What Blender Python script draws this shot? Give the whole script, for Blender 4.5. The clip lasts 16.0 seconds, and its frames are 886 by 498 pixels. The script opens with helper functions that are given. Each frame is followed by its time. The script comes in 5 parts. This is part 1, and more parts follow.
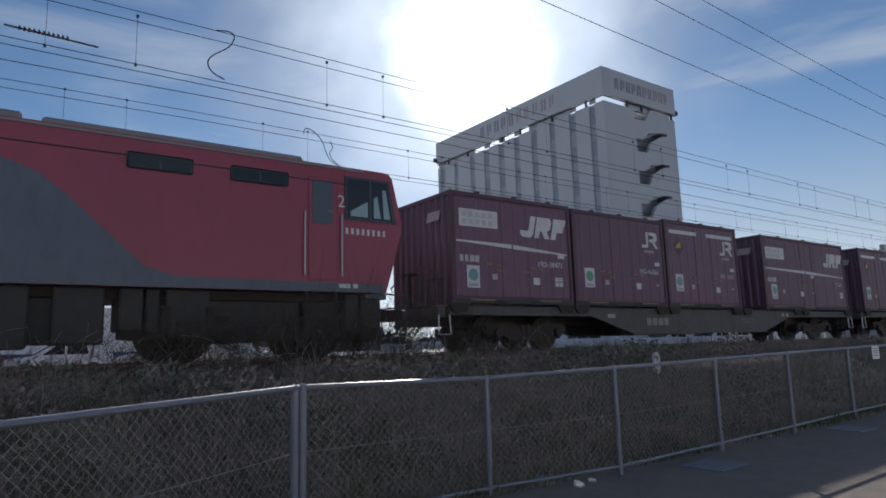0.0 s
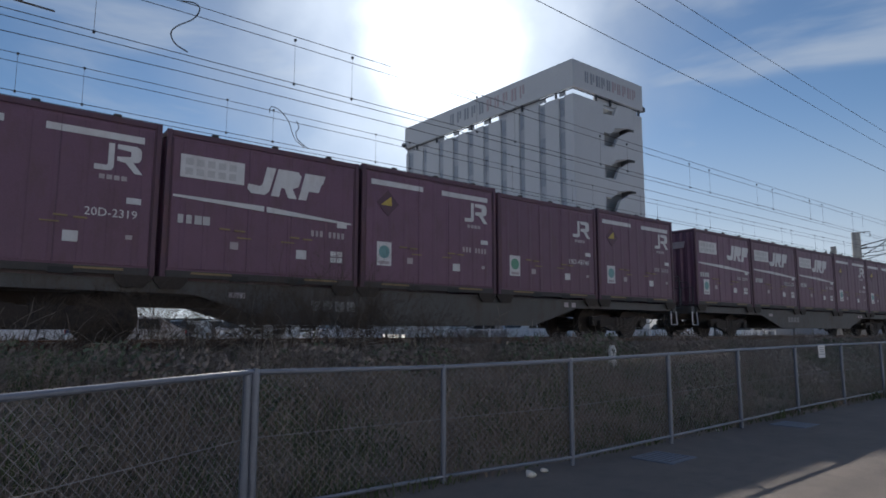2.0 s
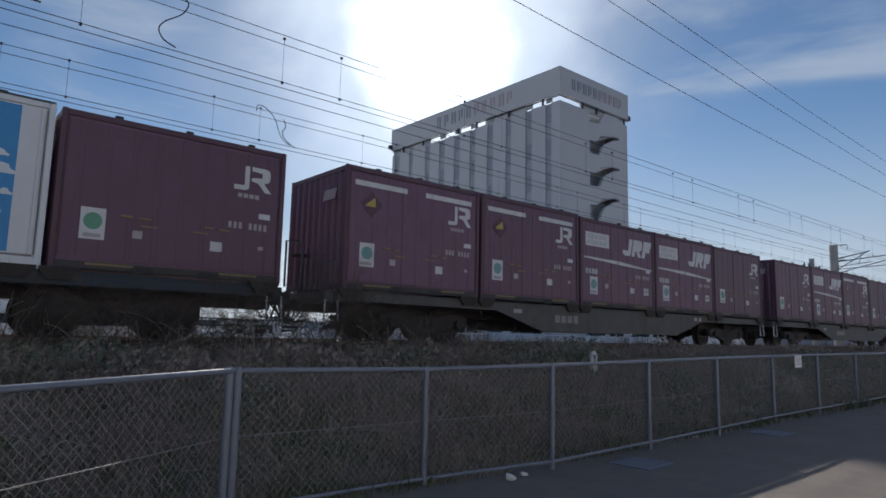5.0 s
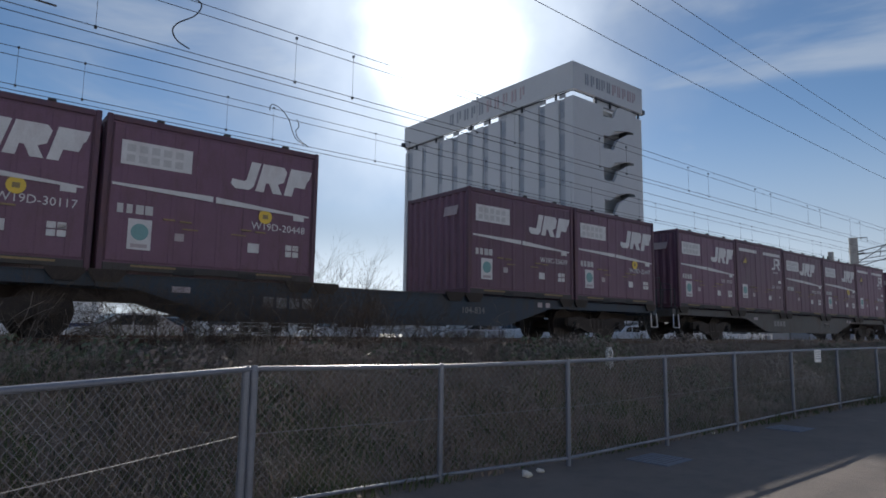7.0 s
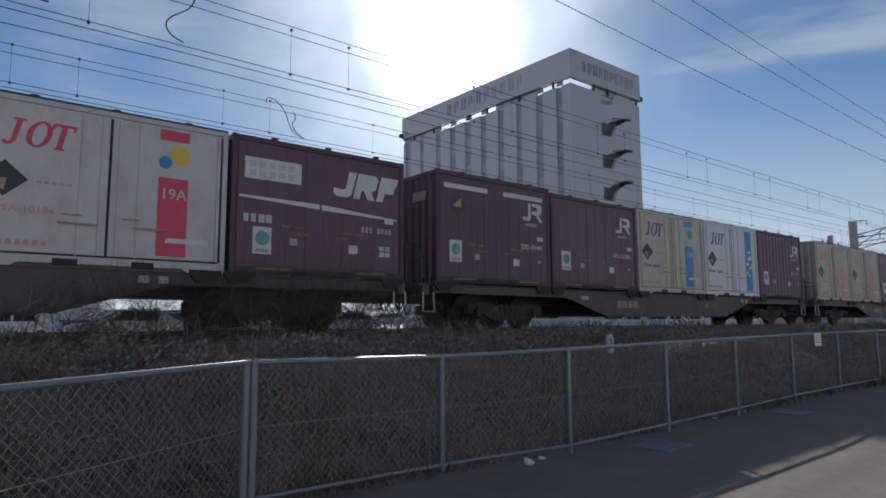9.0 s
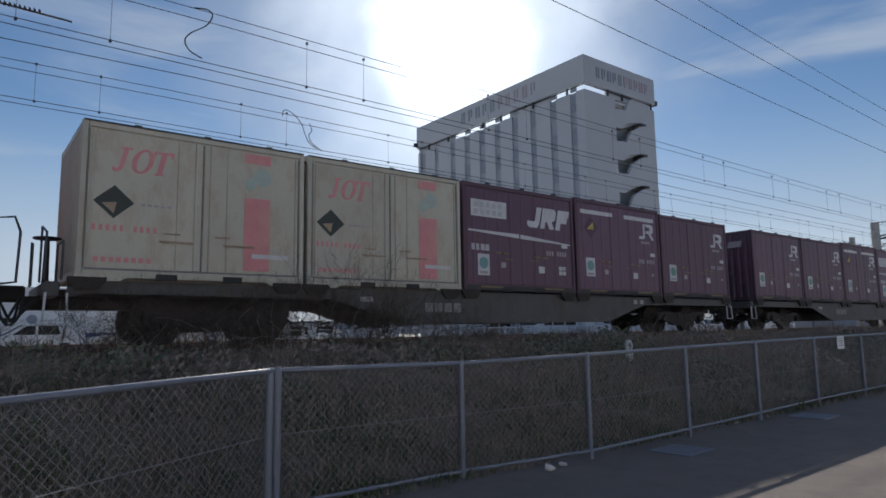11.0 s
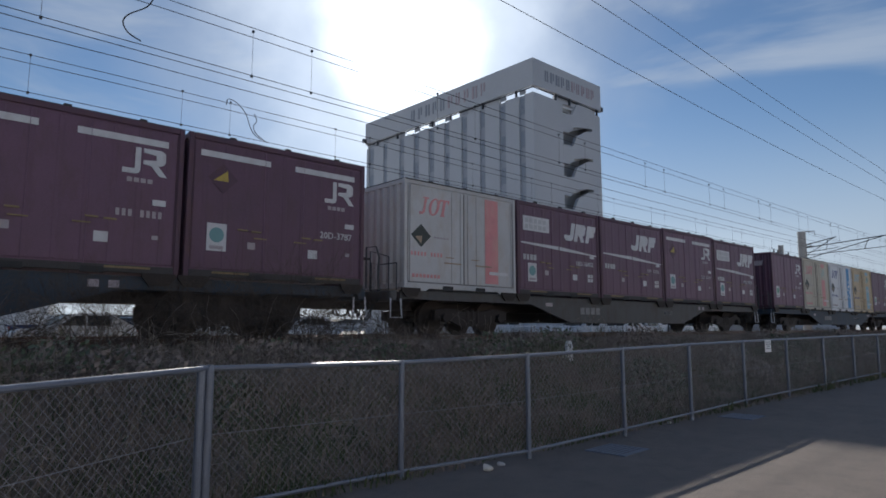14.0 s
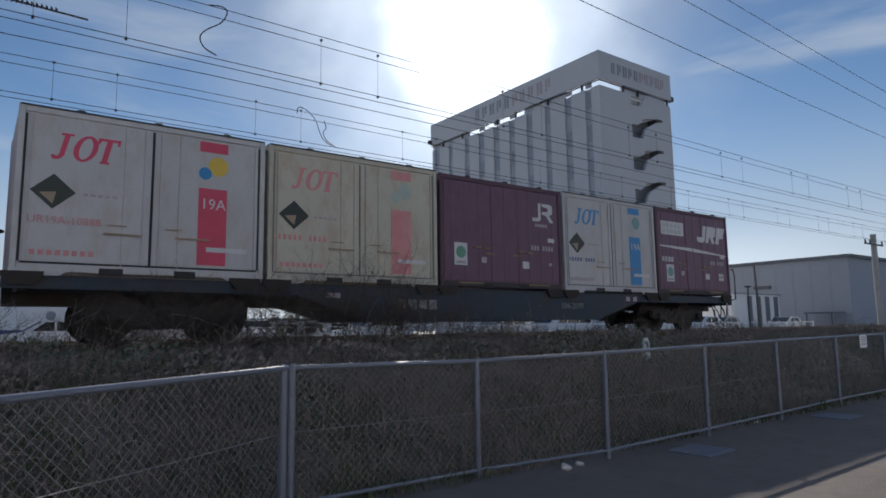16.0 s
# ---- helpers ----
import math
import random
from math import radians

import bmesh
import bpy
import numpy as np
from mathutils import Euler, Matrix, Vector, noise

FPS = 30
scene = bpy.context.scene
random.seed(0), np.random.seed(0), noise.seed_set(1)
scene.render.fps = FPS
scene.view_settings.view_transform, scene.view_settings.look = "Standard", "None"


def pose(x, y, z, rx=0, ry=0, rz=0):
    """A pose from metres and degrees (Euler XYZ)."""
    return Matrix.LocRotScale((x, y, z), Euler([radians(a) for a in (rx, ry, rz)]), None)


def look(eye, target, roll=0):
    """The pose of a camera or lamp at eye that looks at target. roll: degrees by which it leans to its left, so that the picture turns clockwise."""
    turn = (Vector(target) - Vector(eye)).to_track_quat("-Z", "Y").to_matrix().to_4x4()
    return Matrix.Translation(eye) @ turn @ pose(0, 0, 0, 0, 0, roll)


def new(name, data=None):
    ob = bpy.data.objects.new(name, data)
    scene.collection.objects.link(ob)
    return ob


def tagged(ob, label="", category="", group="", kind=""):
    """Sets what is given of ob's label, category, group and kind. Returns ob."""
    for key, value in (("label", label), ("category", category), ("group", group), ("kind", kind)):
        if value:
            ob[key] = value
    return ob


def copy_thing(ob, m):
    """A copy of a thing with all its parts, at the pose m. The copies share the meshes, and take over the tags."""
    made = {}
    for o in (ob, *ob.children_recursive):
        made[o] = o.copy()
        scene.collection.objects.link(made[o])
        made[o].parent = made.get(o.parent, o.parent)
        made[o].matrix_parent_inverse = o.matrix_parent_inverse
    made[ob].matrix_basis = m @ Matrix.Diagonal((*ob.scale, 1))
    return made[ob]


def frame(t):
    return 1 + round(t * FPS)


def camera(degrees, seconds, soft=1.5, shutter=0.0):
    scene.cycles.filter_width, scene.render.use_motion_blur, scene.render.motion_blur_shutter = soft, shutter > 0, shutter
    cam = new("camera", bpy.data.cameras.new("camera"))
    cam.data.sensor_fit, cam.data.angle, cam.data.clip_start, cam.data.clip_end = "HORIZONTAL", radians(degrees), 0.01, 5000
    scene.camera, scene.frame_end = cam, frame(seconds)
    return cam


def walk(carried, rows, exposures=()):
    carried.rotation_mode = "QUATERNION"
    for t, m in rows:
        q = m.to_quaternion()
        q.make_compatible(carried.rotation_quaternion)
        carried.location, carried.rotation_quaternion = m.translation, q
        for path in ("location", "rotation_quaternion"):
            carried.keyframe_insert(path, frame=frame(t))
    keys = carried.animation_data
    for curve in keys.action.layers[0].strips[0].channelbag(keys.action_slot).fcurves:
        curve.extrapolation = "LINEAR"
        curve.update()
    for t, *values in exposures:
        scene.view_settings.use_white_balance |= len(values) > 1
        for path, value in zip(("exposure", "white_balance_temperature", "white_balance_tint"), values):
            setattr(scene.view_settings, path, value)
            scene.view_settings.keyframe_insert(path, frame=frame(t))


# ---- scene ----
cam = camera(69.55, 16.0, soft=1.7)
# seconds, x, y, z, pitch, roll, yaw: a hand-held camera that stands beside the fence
PATH = [
    (0.0, -0.025, 0.005, 1.477, 98.64, 1.63, -35.39), (0.5, -0.020, 0.010, 1.478, 98.48, 2.22, -37.66),
    (1.0, 0.004, 0.017, 1.505, 98.52, 1.58, -37.76), (1.5, 0.018, 0.022, 1.497, 97.10, 0.36, -38.20),
    (2.0, 0.030, 0.019, 1.502, 97.35, -0.08, -38.76), (2.5, 0.026, 0.016, 1.497, 97.73, -0.45, -40.29),
    (3.0, 0.016, 0.022, 1.493, 97.50, -0.20, -40.46), (3.5, 0.010, 0.004, 1.490, 97.69, -0.02, -40.48),
    (4.0, 0.001, 0.004, 1.496, 97.64, -0.93, -40.95), (6.5, 0.003, 0.025, 1.493, 97.56, -0.86, -39.38),
    (7.0, 0.008, 0.014, 1.494, 97.37, -0.81, -39.04), (7.5, 0.019, 0.016, 1.489, 96.54, -0.88, -40.16),
    (8.0, 0.020, 0.025, 1.496, 96.67, -0.74, -39.28), (8.5, 0.015, 0.028, 1.489, 97.00, -0.07, -38.80),
    (9.0, 0.025, 0.011, 1.492, 96.52, 0.20, -38.93), (9.5, -0.001, -0.002, 1.484, 96.51, 0.23, -38.26),
    (10.0, -0.029, -0.031, 1.473, 97.02, 0.48, -38.04), (12.5, -0.012, -0.017, 1.487, 97.28, 1.38, -36.64),
    (13.0, 0.023, 0.001, 1.487, 97.13, 0.57, -40.36), (13.5, 0.029, 0.013, 1.478, 97.26, -0.15, -41.41),
    (14.0, 0.034, 0.001, 1.490, 97.05, 0.04, -42.33), (14.5, 0.039, 0.015, 1.476, 97.55, 0.81, -41.47),
    (15.0, 0.006, -0.000, 1.479, 97.08, 0.78, -39.02), (15.5, 0.010, 0.005, 1.479, 97.16, 0.59, -38.38),
    (16.0, 0.006, 0.033, 1.480, 97.06, 0.77, -36.14)]
EXPOSURE = 0.49
walk(cam, [(t, pose(x, y, z, rx, ry, rz)) for t, x, y, z, rx, ry, rz in PATH], [(0.0, EXPOSURE, 6150, 8), (16.0, EXPOSURE, 6150, 8)])

# The train: metres that its head has moved along -x at each time
TRAIN = [
    (0.0, -0.21), (0.5, 12.37), (1.0, 24.94), (1.5, 37.35), (2.0, 50.06), (2.5, 61.93), (3.0, 74.25), (3.5, 86.76), (4.0, 99.94),
    (5.25, 130.65), (6.5, 161.45), (7.0, 173.85), (7.5, 186.7), (8.0, 199.3), (8.5, 212.1), (9.0, 224.75), (9.5, 237.05), (10.0, 248.65),
    (11.25, 279.95), (12.5, 311.18), (13.0, 323.5), (13.5, 335.8), (14.0, 347.4), (14.5, 359.52), (15.0, 372.58), (15.5, 384.84), (16.0, 397.39)]

SUN_EL, SUN_AZ = 25.3, 38.3
SUN_DIR = Vector((math.sin(radians(SUN_AZ)) * math.cos(radians(SUN_EL)), math.cos(radians(SUN_AZ)) * math.cos(radians(SUN_EL)), math.sin(radians(SUN_EL))))


def build_light():
    world = bpy.data.worlds.new("sky")
    scene.world = world
    world.use_nodes = True
    nt = world.node_tree
    nt.nodes.clear()
    N = nt.nodes.new
    L = nt.links.new

    def math_node(op, a, b=None, clamp=False):
        n = N("ShaderNodeMath")
        n.operation, n.use_clamp = op, clamp
        for i, v in enumerate((a, b)):
            if v is None:
                continue
            if isinstance(v, (int, float)):
                n.inputs[i].default_value = v
            else:
                L(v, n.inputs[i])
        return n.outputs[0]

    def ramp(fac, stops):
        n = N("ShaderNodeMapRange")
        n.interpolation_type = "SMOOTHSTEP"
        n.inputs[1].default_value, n.inputs[2].default_value, n.inputs[3].default_value, n.inputs[4].default_value = stops
        L(fac, n.inputs[0])
        return n.outputs[0]

    coord = N("ShaderNodeTexCoord")
    sky = N("ShaderNodeTexSky")
    sky.sky_type, sky.sun_disc = "NISHITA", False
    sky.sun_elevation, sky.sun_rotation = radians(SUN_EL), radians(SUN_AZ)
    sky.air_density, sky.dust_density, sky.ozone_density = 1.0, 0.15, 4.0
    dot = N("ShaderNodeVectorMath")
    dot.operation = "DOT_PRODUCT"
    dot.inputs[1].default_value = SUN_DIR
    L(coord.outputs["Generated"], dot.inputs[0])
    d = dot.outputs["Value"]
    # thin high cloud in streaks
    stretch = N("ShaderNodeMapping")
    stretch.inputs["Scale"].default_value = (1.1, 1.1, 4.5)
    stretch.inputs["Rotation"].default_value = (radians(12), radians(-14), radians(20))
    L(coord.outputs["Generated"], stretch.inputs[0])
    cloud = N("ShaderNodeTexNoise")
    cloud.inputs["Scale"].default_value, cloud.inputs["Detail"].default_value, cloud.inputs["Roughness"].default_value = 1.6, 6, 0.52
    cloud.inputs["Distortion"].default_value = 0.7
    L(stretch.outputs[0], cloud.inputs["Vector"])
    streak = ramp(cloud.outputs["Fac"], (0.455, 0.73, 0.0, 0.66))
    puff = N("ShaderNodeTexNoise")
    puff.inputs["Scale"].default_value, puff.inputs["Detail"].default_value = 5.5, 7
    L(coord.outputs["Generated"], puff.inputs["Vector"])
    wobble = math_node("MULTIPLY", math_node("SUBTRACT", puff.outputs["Fac"], 0.5), 0.11)
    dw = math_node("ADD", d, wobble)
    sep = N("ShaderNodeSeparateXYZ")
    L(coord.outputs["Generated"], sep.inputs[0])
    low = ramp(sep.outputs["Z"], (0.03, 0.33, 0.9, 0.0))
    near = ramp(dw, (0.91, 1.02, 0.0, 0.7))
    veil = math_node("MAXIMUM", math_node("MAXIMUM", streak, low), near)
    mix = N("ShaderNodeMix")
    mix.data_type = "RGBA"
    L(veil, mix.inputs["Factor"])
    L(sky.outputs[0], mix.inputs["A"])
    mix.inputs["B"].default_value = CLOUD
    # sunlight scattered forward by the thin cloud round the sun
    def times(v, k):
        return math_node("MULTIPLY", v, k)

    soft_d = math_node("ADD", d, times(wobble, 0.14))
    halo = math_node("POWER", ramp(math_node("ADD", d, times(wobble, 0.45)), (0.945, 0.999, 0.0, 1.0)), 1.6)
    core = ramp(soft_d, (0.9890, 0.9992, 0.0, 1.0))
    disc_glow = ramp(d, (0.9965, 0.9995, 0.0, 1.0))
    g1 = math_node("ADD", math_node("ADD", times(halo, GLOW[0]), times(core, GLOW[2])), times(disc_glow, GLOW[3]))
    g2 = math_node("MULTIPLY", math_node("POWER", math_node("MAXIMUM", d, 0.0), 45), GLOW[1])
    # bright haze low under the sun
    g3 = math_node("MULTIPLY", math_node("MULTIPLY", ramp(sep.outputs["Z"], (0.03, 0.17, 1.0, 0.0)), ramp(d, (0.74, 0.93, 0.0, 1.0))), 0.34)
    glow = math_node("ADD", math_node("ADD", g1, g2), g3)
    bg = N("ShaderNodeBackground")
    L(mix.outputs["Result"], bg.inputs["Color"])
    bg.inputs["Strength"].default_value = SKY
    bg2 = N("ShaderNodeBackground")
    bg2.inputs["Color"].default_value = (0.95, 0.975, 1.0, 1)
    L(glow, bg2.inputs["Strength"])
    add = N("ShaderNodeAddShader")
    L(bg.outputs[0], add.inputs[0])
    L(bg2.outputs[0], add.inputs[1])
    out = N("ShaderNodeOutputWorld")
    L(add.outputs[0], out.inputs[0])
    lamp = bpy.data.lights.new("sun", "SUN")
    lamp.energy, lamp.angle, lamp.color = SUN, radians(0.55), (1.0, 0.87, 0.74)
    ob = new("sun", lamp)
    ob.matrix_world = look(SUN_DIR * 100, (0, 0, 0))


SKY, SUN = 0.052, 3.2
CLOUD = (6.6, 7.2, 8.2, 1)
GLOW = (0.27, 0.09, 0.50, 5.0)
build_light()

# ---- materials ----


def mat(name, color, rough=0.6, metal=0.0, vary=0.25, scale=3.0, bump=0.0, grain=60.0, dirt=None, dirt_amount=0.0, random_tone=0.0, spec=0.5):
    """Two scales of tone, a layer of dirt or rust in patches and fine relief."""
    m = bpy.data.materials.new(name)
    m.use_nodes = True
    nt = m.node_tree
    N, L = nt.nodes.new, nt.links.new
    b = nt.nodes["Principled BSDF"]
    co = N("ShaderNodeTexCoord")
    big, fine = N("ShaderNodeTexNoise"), N("ShaderNodeTexNoise")
    big.inputs["Scale"].default_value, big.inputs["Detail"].default_value = scale, 5
    fine.inputs["Scale"].default_value, fine.inputs["Detail"].default_value = grain, 3
    L(co.outputs["Object"], big.inputs["Vector"])
    L(co.outputs["Object"], fine.inputs["Vector"])
    tone = N("ShaderNodeMath")
    tone.operation = "ADD"
    L(big.outputs["Fac"], tone.inputs[0])
    L(fine.outputs["Fac"], tone.inputs[1])
    rng = N("ShaderNodeMapRange")
    rng.inputs[1].default_value, rng.inputs[2].default_value = 0.6, 1.4
    rng.inputs[3].default_value, rng.inputs[4].default_value = 1 - vary, 1 + vary
    L(tone.outputs[0], rng.inputs[0])
    hsv = N("ShaderNodeHueSaturation")
    hsv.inputs["Color"].default_value = (*color, 1)
    value = rng.outputs[0]
    if random_tone:
        info, r2, mul = N("ShaderNodeObjectInfo"), N("ShaderNodeMapRange"), N("ShaderNodeMath")
        r2.inputs[3].default_value, r2.inputs[4].default_value = 1 - random_tone, 1 + random_tone
        mul.operation = "MULTIPLY"
        L(info.outputs["Random"], r2.inputs[0])
        L(r2.outputs[0], mul.inputs[0])
        L(value, mul.inputs[1])
        value = mul.outputs[0]
    L(value, hsv.inputs["Value"])
    col = hsv.outputs[0]
    if dirt:
        mp = N("ShaderNodeMapping")
        mp.inputs["Scale"].default_value = (1.7, 1.7, 0.7)
        L(co.outputs["Object"], mp.inputs[0])
        st = N("ShaderNodeTexNoise")
        st.inputs["Scale"].default_value, st.inputs["Detail"].default_value, st.inputs["Roughness"].default_value = 2.3, 8, 0.65
        L(mp.outputs[0], st.inputs["Vector"])
        r3 = N("ShaderNodeMapRange")
        r3.inputs[1].default_value, r3.inputs[2].default_value, r3.inputs[4].default_value = 0.48, 0.72, dirt_amount
        L(st.outputs["Fac"], r3.inputs[0])
        mx = N("ShaderNodeMix")
        mx.data_type = "RGBA"
        L(r3.outputs[0], mx.inputs["Factor"])
        L(col, mx.inputs["A"])
        mx.inputs["B"].default_value = (*dirt, 1)
        col = mx.outputs["Result"]
    L(col, b.inputs["Base Color"])
    r4 = N("ShaderNodeMapRange")
    r4.inputs[3].default_value, r4.inputs[4].default_value = max(0.02, rough - 0.1), min(1, rough + 0.1)
    L(big.outputs["Fac"], r4.inputs[0])
    L(r4.outputs[0], b.inputs["Roughness"])
    b.inputs["Metallic"].default_value = metal
    b.inputs["Specular IOR Level"].default_value = spec
    if bump:
        bp = N("ShaderNodeBump")
        bp.inputs["Strength"].default_value, bp.inputs["Distance"].default_value = min(1, bump), 0.02
        L(fine.outputs["Fac"], bp.inputs["Height"])
        L(bp.outputs[0], b.inputs["Normal"])
    return m


RUST = (0.16, 0.07, 0.035)
M = dict(
    maroon=mat("maroon_paint", (0.143, 0.071, 0.116), 0.5, vary=0.16, scale=1.2, dirt=(0.10, 0.05, 0.05), dirt_amount=0.5, random_tone=0.2),
    maroon_bar=mat("maroon_frame_paint", (0.095, 0.046, 0.072), 0.55, vary=0.2, dirt=RUST, dirt_amount=0.4),
    white_panel=mat("cream_white_paint", (0.53, 0.52, 0.52), 0.5, vary=0.12, scale=1.0, dirt=(0.40, 0.30, 0.20), dirt_amount=0.4, random_tone=0.05),
    cream_panel=mat("yellowed_paint", (0.52, 0.485, 0.40), 0.55, vary=0.1, scale=1.0, dirt=(0.36, 0.22, 0.11), dirt_amount=0.45, random_tone=0.08),
    clean_panel=mat("clean_white_paint", (0.66, 0.67, 0.69), 0.45, vary=0.05, scale=1.0, dirt=(0.55, 0.45, 0.35), dirt_amount=0.15),
    orange_panel=mat("sun_faded_ochre_paint", (0.55, 0.43, 0.27), 0.55, vary=0.1, scale=1.0, dirt=(0.42, 0.24, 0.1), dirt_amount=0.4),
    mark=mat("white_marking", (0.64, 0.63, 0.64), 0.5, vary=0.12, scale=5, dirt=(0.3, 0.2, 0.2), dirt_amount=0.3),
    mark_faint=mat("faint_marking", (0.50, 0.49, 0.50), 0.6, vary=0.15, scale=5),
    pocket=mat("dull_ochre_edge", (0.26, 0.19, 0.09), 0.6, vary=0.3, scale=6),
    cover=mat("blue_grey_grating", (0.17, 0.195, 0.25), 0.6, metal=0.2, vary=0.2, scale=9),
    under=mat("dusty_underframe_paint", (0.055, 0.052, 0.05), 0.75, vary=0.3, scale=4),
    roof_rim=mat("dark_roof_rim", (0.06, 0.055, 0.055), 0.7, vary=0.3, scale=5),
    mark_dim=mat("dull_marking", (0.42, 0.36, 0.38), 0.6, vary=0.2, scale=5),
    green=mat("green_print", (0.13, 0.32, 0.22), 0.5, vary=0.1),
    teal=mat("teal_print", (0.17, 0.33, 0.34), 0.5, vary=0.1),
    yellow=mat("yellow_print", (0.72, 0.50, 0.07), 0.5, vary=0.12),
    red=mat("red_print", (0.62, 0.07, 0.13), 0.5, vary=0.12, scale=4),
    red_faded=mat("faded_red_print", (0.68, 0.27, 0.28), 0.55, vary=0.12, scale=4, dirt=(0.6, 0.45, 0.36), dirt_amount=0.5),
    blue=mat("blue_print", (0.05, 0.26, 0.55), 0.5, vary=0.12, scale=4),
    blue_dark=mat("dark_blue_print", (0.06, 0.09, 0.25), 0.5, vary=0.1),
    diamond=mat("dark_diamond_print", (0.035, 0.045, 0.04), 0.5, vary=0.2),
    orange=mat("orange_print", (0.45, 0.2, 0.08), 0.5, vary=0.1),
    sill_mark=mat("worn_sill_lettering", (0.27, 0.26, 0.26), 0.7, vary=0.3, scale=9),
    dull_yellow=mat("sun_faded_yellow_print", (0.48, 0.35, 0.08), 0.6, vary=0.2, scale=6),
    print_faded=mat("bleached_green_print", (0.42, 0.49, 0.44), 0.6, vary=0.15, scale=5),
    seal_pale=mat("greyed_door_joint", (0.24, 0.23, 0.22), 0.7, vary=0.2, scale=5),
    lever=mat("rust_stained_lever", (0.36, 0.27, 0.19), 0.7, vary=0.3, scale=6),
    blue_faded=mat("faded_blue_print", (0.25, 0.47, 0.60), 0.6, vary=0.15, scale=4),
    cloud_print=mat("white_cloud_print", (0.70, 0.72, 0.75), 0.5, vary=0.05),
    seam=mat("rubber_seal", (0.03, 0.03, 0.032), 0.7, vary=0.2),
    wagon_grey=mat("grey_wagon_paint", (0.090, 0.088, 0.088), 0.6, vary=0.2, scale=2, dirt=(0.07, 0.05, 0.04), dirt_amount=0.8),
    wagon_blue=mat("blue_wagon_paint", (0.024, 0.042, 0.068), 0.6, vary=0.2, scale=2, dirt=(0.05, 0.04, 0.035), dirt_amount=0.7),
    iron=mat("brake_dusted_iron", (0.045, 0.035, 0.03), 0.75, metal=0.2, vary=0.3, scale=6, bump=0.2),
    steel=mat("worn_steel", (0.35, 0.34, 0.33), 0.35, metal=0.9, vary=0.15),
    rail_side=mat("rusty_rail", (0.12, 0.06, 0.035), 0.8, vary=0.25, scale=8),
    galv=mat("galvanised_blue_grey_steel", (0.185, 0.205, 0.255), 0.45, metal=0.3, vary=0.14, scale=7, grain=90),
    wire=mat("galvanised_wire", (0.29, 0.285, 0.29), 0.55, metal=0.3, vary=0.25, scale=9),
    cable=mat("dark_cable", (0.03, 0.03, 0.033), 0.6, vary=0.1),
    copper=mat("weathered_copper_wire", (0.07, 0.06, 0.055), 0.55, metal=0.5, vary=0.1),
    porcelain=mat("dark_insulator", (0.06, 0.05, 0.05), 0.3, vary=0.1),
    loco_red=mat("loco_red_paint", (0.30, 0.052, 0.095), 0.4, vary=0.1, scale=1, dirt=(0.2, 0.05, 0.06), dirt_amount=0.4),
    loco_grey=mat("loco_slate_paint", (0.10, 0.125, 0.17), 0.45, vary=0.1, scale=1, dirt=(0.06, 0.06, 0.07), dirt_amount=0.4),
    loco_roof=mat("loco_roof_grey", (0.22, 0.22, 0.225), 0.6, vary=0.2, scale=2),
    asphalt=mat("asphalt", (0.172, 0.149, 0.136), 0.88, vary=0.24, scale=1.1, bump=0.6, grain=120, dirt=(0.105, 0.098, 0.095), dirt_amount=0.6),
    # near-black that stands for the shade between the drain bars
    slot_shade=mat("slot_shade_black", (0.025, 0.024, 0.024), 0.75, vary=0.3, scale=5),
    concrete=mat("weathered_concrete", (0.42, 0.41, 0.39), 0.85, vary=0.15, scale=3, bump=0.2, dirt=(0.18, 0.17, 0.15), dirt_amount=0.4),
    lot=mat("pale_concrete_lot", (0.48, 0.47, 0.45), 0.8, vary=0.12, scale=0.5),
    soil=mat("dry_soil", (0.195, 0.158, 0.132), 0.95, vary=0.45, scale=1.5, bump=0.8, grain=40),
    ballast=mat("brown_ballast", (0.15, 0.12, 0.10), 0.9, vary=0.4, scale=18, bump=0.8, grain=50, random_tone=0.25),
    hotel=mat("white_facade_tile", (0.55, 0.56, 0.58), 0.7, vary=0.06, scale=0.4, grain=8),
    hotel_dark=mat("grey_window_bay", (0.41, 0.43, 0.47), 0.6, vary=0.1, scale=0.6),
    hotel_glass=mat("grey_curtained_glass", (0.31, 0.335, 0.38), 0.3, vary=0.08),
    frame=mat("dark_steel_frame", (0.06, 0.065, 0.075), 0.5, metal=0.3, vary=0.1),
    letter=mat("slate_sign_shapes", (0.30, 0.32, 0.36), 0.5, vary=0.05),
    letter_red=mat("faded_red_sign_shapes", (0.47, 0.38, 0.40), 0.5, vary=0.05),
    shed=mat("grey_metal_cladding", (0.34, 0.36, 0.41), 0.6, vary=0.06, scale=0.6),
    shed_dark=mat("grey_roof_trim", (0.13, 0.14, 0.16), 0.6, vary=0.1),
    white_wall=mat("white_wall_panel", (0.78, 0.78, 0.78), 0.6, vary=0.06, scale=0.6),
    shop_blue=mat("blue_wall_band", (0.05, 0.08, 0.2), 0.5, vary=0.1),
    car_white=mat("white_car_paint", (0.75, 0.75, 0.76), 0.25, vary=0.03),
    car_silver=mat("silver_car_paint", (0.42, 0.43, 0.45), 0.28, metal=0.6, vary=0.04),
    car_dark=mat("dark_car_paint", (0.02, 0.022, 0.03), 0.22, vary=0.05),
    tyre=mat("tyre_rubber", (0.018, 0.018, 0.018), 0.8, vary=0.2),
    door_glass=mat("dull_door_glass", (0.075, 0.10, 0.125), 0.25, vary=0.1),
    car_glass=mat("dark_car_glass", (0.02, 0.025, 0.03), 0.08, vary=0.05),
    lamp_red=mat("red_lamp_lens", (0.4, 0.02, 0.02), 0.2, vary=0.05),
